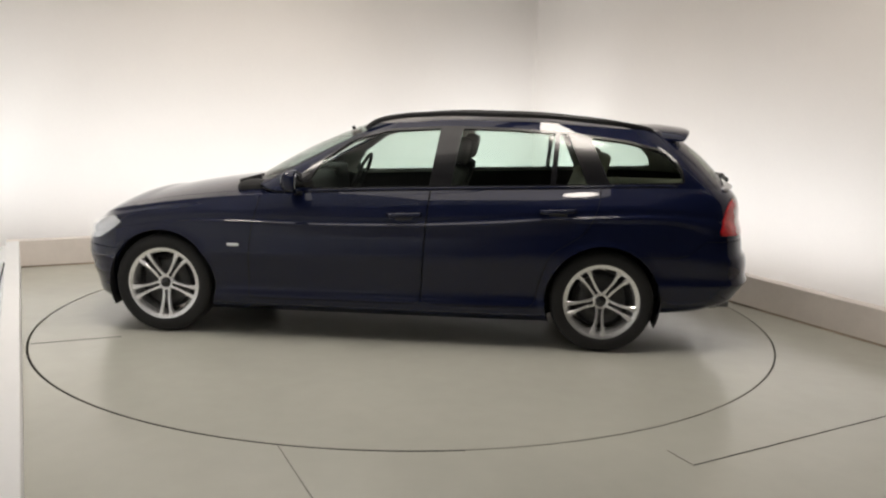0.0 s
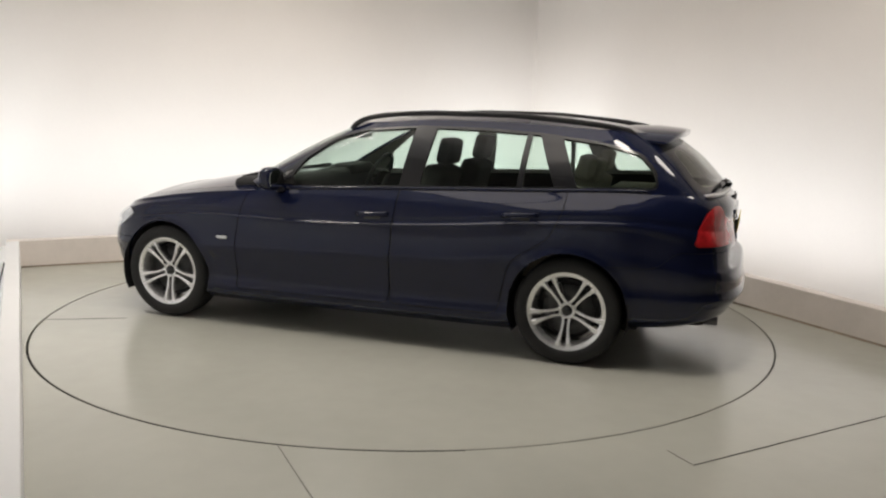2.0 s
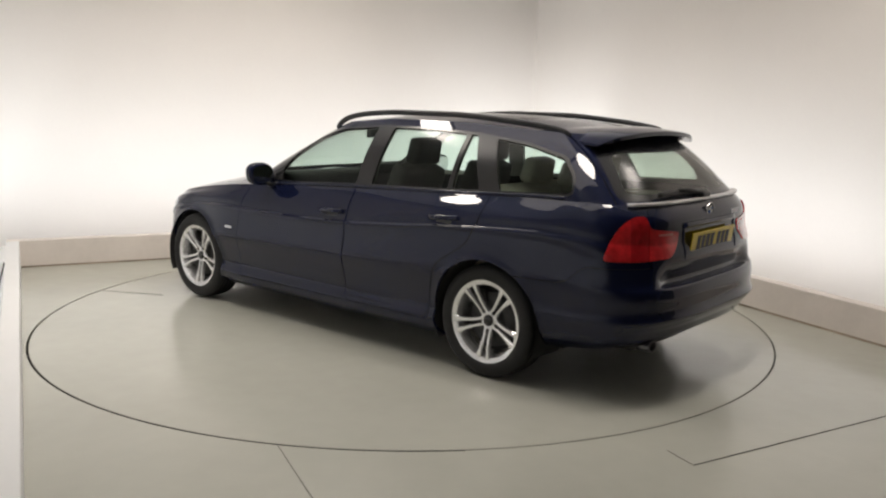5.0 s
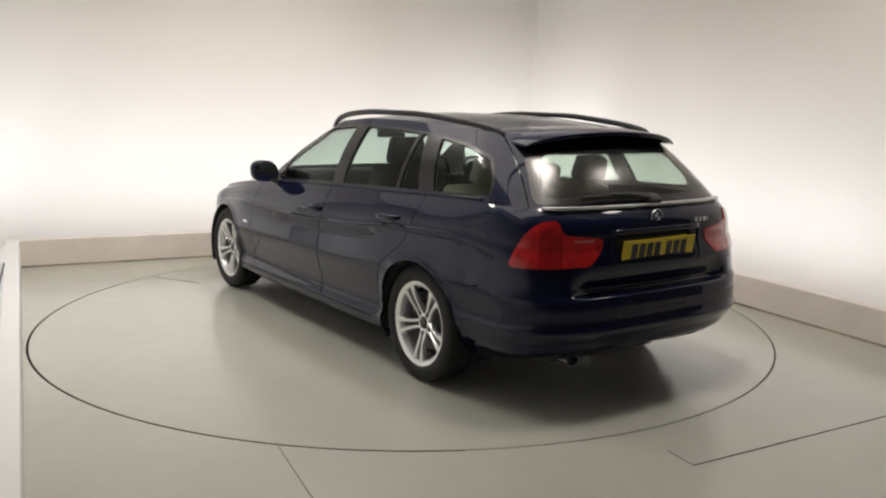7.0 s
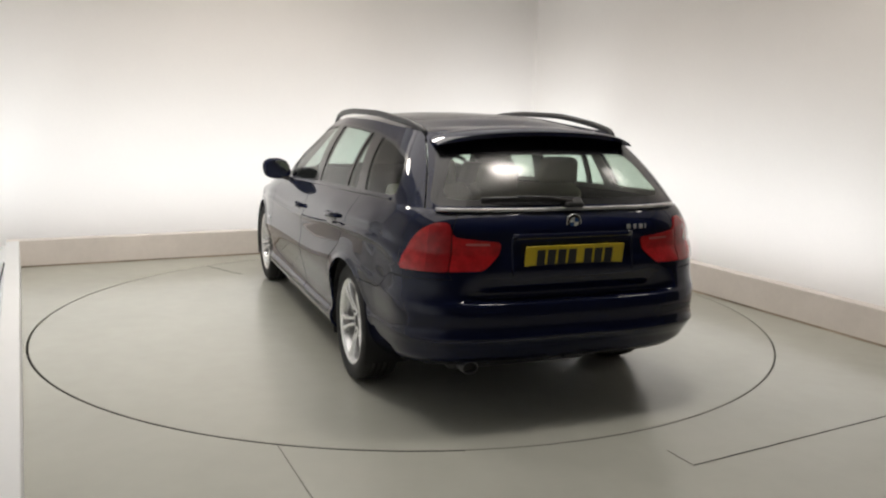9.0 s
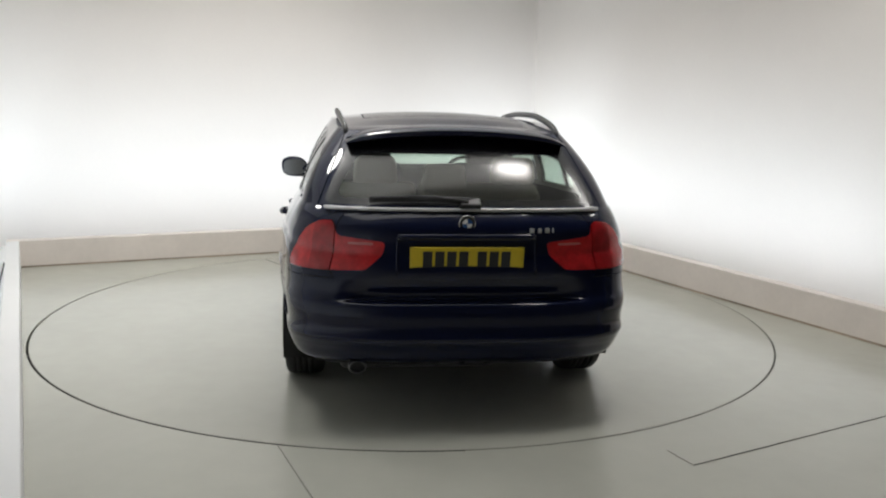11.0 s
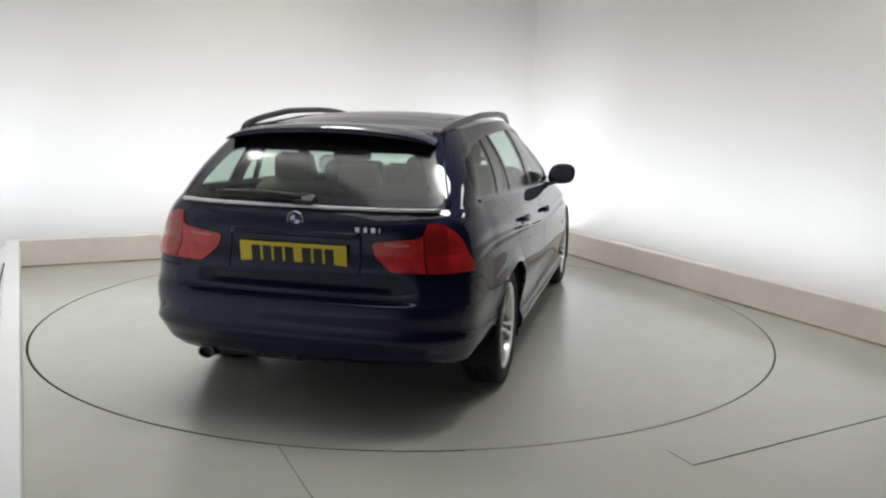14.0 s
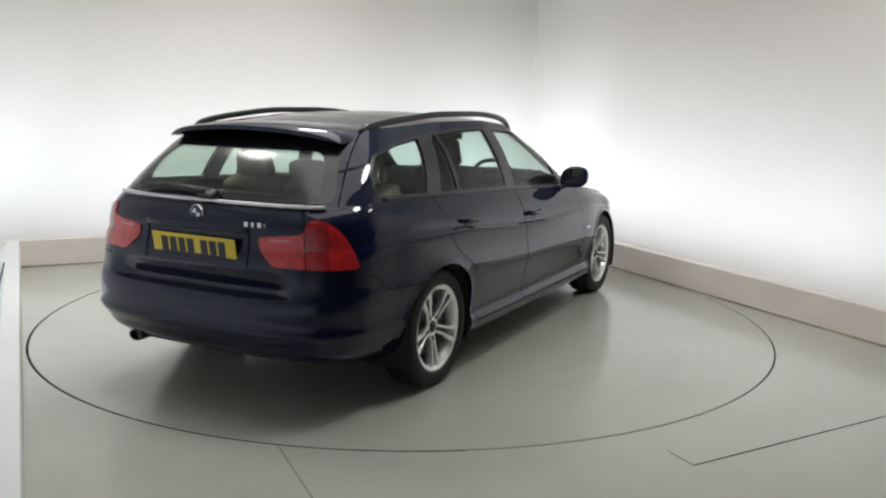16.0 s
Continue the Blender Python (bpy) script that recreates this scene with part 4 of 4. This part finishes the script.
# number plate with plain bars, badge, model bars
tilt = -8
px_ = -2.272
plate = tagged(new("number_plate"), "yellow number plate with black bars")
plate.parent = gate
plate.matrix_basis = pose(px_, 0, 0.793, 0, 0, 0) @ pose(0, 0, 0, 0, tilt, 0)
part("plate_board", rounded_box(0.006, 0.520, 0.112, 0.0025), YELLOW, plate)
y = 0.202
for k in range(7):
    if k == 4:
        y -= 0.030
    part("bar", box(-0.0042, -0.0030, y - 0.043, y, -0.038, 0.038), INK, plate, "plain black bar", smooth=False)
    y -= 0.0545
part("plate_border", box(-0.0040, -0.0030, -0.10, 0.10, -0.053, -0.049), INK, plate, "plain black bar", smooth=False)
# raised edge of the plate recess
for s in BOTH:
    pts = [(tail_x(0.32, z) - 0.001, s * (0.315 + 0.02 * (0.90 - z)), z) for z in np.linspace(0.72, 0.885, 8)]
    part("recess_edge", sweep(pts, oval(0.006, 0.006, 8)), PAINT, gate)
pts = [(tail_x(y, 0.895) + 0.001, y, 0.893) for y in np.linspace(-0.315, 0.315, 24)]
part("grip_strip", sweep(pts, [(-0.012, -0.014), (0.010, -0.016), (0.012, 0.008), (-0.010, 0.012)]), PAINT, gate, "navy tailgate grip strip")

badge = tagged(new("badge"), "round blue and white enamel badge with a chrome rim")
badge.parent = gate
badge.matrix_basis = pose(tail_x(0, 0.952) - 0.003, 0, 0.952) @ pose(0, 0, 0, 0, -6, 0)
bm = lathe([(0.002, -0.006), (0.034, -0.005), (0.038, 0.0), (0.038, 0.008)], 36)
bmesh.ops.transform(bm, matrix=pose(0, 0, 0, 0, 0, -90), verts=bm.verts)
part("badge_disc", bm, INK, badge, "black badge disc")
bm = lathe([(0.0355, -0.006), (0.037, -0.008), (0.0395, -0.004), (0.039, 0.004)], 36)
bmesh.ops.transform(bm, matrix=pose(0, 0, 0, 0, 0, -90), verts=bm.verts)
part("badge_rim", bm, CHROME, badge)
for k in range(4):
    bm = bmesh.new()
    arc = [(0, 0)] + [(0.023 * math.cos(a), 0.023 * math.sin(a)) for a in np.linspace(k * math.pi / 2, (k + 1) * math.pi / 2, 8)]
    top = [bm.verts.new((-0.0085, c, s)) for c, s in arc]
    low = [bm.verts.new((-0.0055, c, s)) for c, s in arc]
    bm.faces.new(top), bm.faces.new(low[::-1])
    for j in range(len(arc)):
        bm.faces.new((top[j], top[(j + 1) % len(arc)], low[(j + 1) % len(arc)], low[j]))
    part("badge_quarter", bm, BLUE if k % 2 else WHITE, badge, smooth=False)
for y, w in ((-0.300, 0.026), (-0.336, 0.020), (-0.372, 0.026), (-0.400, 0.008)):
    part("model_bar", rounded_box(0.005, w * 0.8, 0.022, 0.002, (tail_x(y, 0.921) - 0.001, y, 0.921)), SATIN, gate, "small chrome bar")

# painted ledge under the tailgate window
pts = [(tail_x(y, 1.0) - 0.004 + 0.01, y, 1.010) for y in np.linspace(-0.63, 0.63, 50)]
part("tailgate_ledge", sweep(pts, [(-0.026, -0.009), (0.012, -0.010), (0.015, -0.002), (0.011, 0.004), (-0.026, 0.006)]), SATIN, gate, "satin silver ledge under the tailgate window")

# wiper
wiper = tagged(new("rear_wiper"), "black rear wiper parked along the glass")
wiper.parent = gate
part("wiper_pivot", rounded_box(0.06, 0.10, 0.045, 0.014, (-2.185, -0.02, 1.030), -35), TRIM, wiper)
part("wiper_arm", sweep([(-2.200, -0.01, 1.042), (-2.190, 0.12, 1.058), (-2.172, 0.26, 1.062)], oval(0.011, 0.013, 8)), TRIM, wiper)
part("wiper_blade", sweep([(-2.180 + 0.11 * y * y, y, 1.040 + 0.035 * (0.5 - abs(y - 0.2))) for y in np.linspace(-0.03, 0.44, 14)], oval(0.010, 0.015, 8)), TRIM, wiper)

# exhaust and bumper details
bm = lathe([(0.030, 0.0), (0.036, 0.0), (0.038, 0.006), (0.037, 0.18), (0.030, 0.18)], 28)
bmesh.ops.transform(bm, matrix=pose(-2.205, 0.49, 0.272) @ pose(0, 0, 0, 0, 0, -90) @ Matrix.Diagonal((1.15, 1, 0.85, 1)), verts=bm.verts)
tip = part("exhaust_tip", bm, STEEL, car, "chrome exhaust tip")
bm = lathe([(0.030, 0.03), (0.002, 0.03)], 24)
bmesh.ops.transform(bm, matrix=pose(-2.205, 0.49, 0.272) @ pose(0, 0, 0, 0, 0, -90) @ Matrix.Diagonal((1.15, 1, 0.85, 1)), verts=bm.verts)
part("exhaust_bore", bm, INK, tip)
part("silencer", rounded_box(0.32, 0.75, 0.13, 0.05, (-1.98, 0.20, 0.305)), ALLOY_DARK, car, "dark silencer under the tail")
bm = prism([(tail_x(y, 0.30) + 0.02, y) for y in np.linspace(-0.68, 0.68, 25)] + [(-1.72, 0.70), (-1.72, -0.70)], 0.285, 0.31)
part("rear_valance", bm, LINER, car, "black rear undertray", smooth=False)

# ---- cabin fittings ----
def seat(x, y, parent):
    st = tagged(new("front_seat"), "charcoal cloth front seat with headrest")
    st.parent = parent
    st.matrix_basis = pose(x, y, 0)
    part("cushion", rounded_box(0.50, 0.50, 0.16, 0.06, (0.20, 0, 0.52), 6), CLOTH, st)
    part("backrest", rounded_box(0.15, 0.50, 0.62, 0.06, (-0.15, 0, 0.80), -20, 0.22), CLOTH, st)
    part("headrest", rounded_box(0.10, 0.26, 0.17, 0.045, (-0.285, 0, 1.185), -12, 0.12), CLOTH, st)
    for q in (-0.06, 0.06):
        part("headrest_post", sweep([(-0.255, q, 1.06), (-0.275, q, 1.14)], oval(0.007, 0.007, 8)), CHROME, st)


seat(-0.20, 0.37, car), seat(-0.20, -0.37, car)
bench = tagged(new("rear_bench"), "beige leather rear bench with three headrests")
bench.parent = car
part("bench_cushion", rounded_box(0.50, 1.24, 0.18, 0.06, (-0.90, 0, 0.52), 6), TAUPE, bench)
for y, w in ((0.39, 0.50), (-0.20, 0.72)):
    part("bench_back", rounded_box(0.16, w, 0.58, 0.05, (-1.24, y, 0.76), -20, 0.06), TAUPE, bench)
for y, h in ((0.38, 1.125), (0.0, 1.085), (-0.38, 1.125)):
    part("bench_headrest", rounded_box(0.09, 0.25, 0.145, 0.04, (-1.375, y, h), -14, 0.15), TAUPE, bench)
part("load_cover", rounded_box(0.66, 1.16, 0.02, 0.008, (-1.78, 0, 0.955)), TAUPE, car, "beige roller cover over the load space")
part("dashboard", rounded_box(0.46, 1.38, 0.20, 0.07, (0.72, 0, 0.885), 4), LINER, car, "black dashboard")
part("instrument_hood", rounded_box(0.16, 0.36, 0.08, 0.03, (0.56, -0.37, 0.985)), LINER, car, "black instrument hood")
wheel_ = tagged(new("steering_wheel"), "black three-spoke steering wheel")
wheel_.parent = car
wheel_.matrix_basis = pose(0.345, -0.37, 0.935, 0, -24, 0)
bm = bmesh.new()
ring = [[bm.verts.new(((0.014 * math.sin(b)), (0.178 + 0.014 * math.cos(b)) * math.cos(a), (0.178 + 0.014 * math.cos(b)) * math.sin(a))) for b in np.linspace(0, 2 * math.pi, 8, endpoint=False)] for a in np.linspace(0, 2 * math.pi, 40, endpoint=False)]
for i in range(40):
    for k in range(8):
        bm.faces.new((ring[i][k], ring[i][(k + 1) % 8], ring[(i + 1) % 40][(k + 1) % 8], ring[(i + 1) % 40][k]))
part("wheel_ring", bm, LINER, wheel_)
part("wheel_boss", rounded_box(0.05, 0.13, 0.11, 0.02), LINER, wheel_)
for y0, z0, sy, sz in ((0.11, 0.01, 0.14, 0.03), (-0.11, 0.01, 0.14, 0.03), (0, -0.11, 0.04, 0.14)):
    part("wheel_spoke", rounded_box(0.016, sy, sz, 0.006, (0, y0, z0)), LINER, wheel_)
part("inside_mirror", rounded_box(0.03, 0.23, 0.06, 0.014, (0.30, 0.0, 1.262)), LINER, car, "black inside mirror")
part("inside_mirror_stem", sweep([(0.31, 0, 1.28), (0.33, 0, 1.315)], oval(0.012, 0.012, 8)), LINER, car)
part("wiper_cowl", rounded_box(0.15, 1.06, 0.02, 0.008, (0.905, 0, 0.975), 14), LINER, car, "black cowl under the windscreen")


# ---- what moves ----
def motions():
    rows = [float(t) for t in range(17)]
    walk(car, [(t, pose(0, 0, 0, 0, 0, heading(t)) @ Matrix.Translation(CAR_SHIFT)) for t in rows])
    walk(deck, [(t, pose(0, 0, 0, 0, 0, heading(t))) for t in rows])


motions()
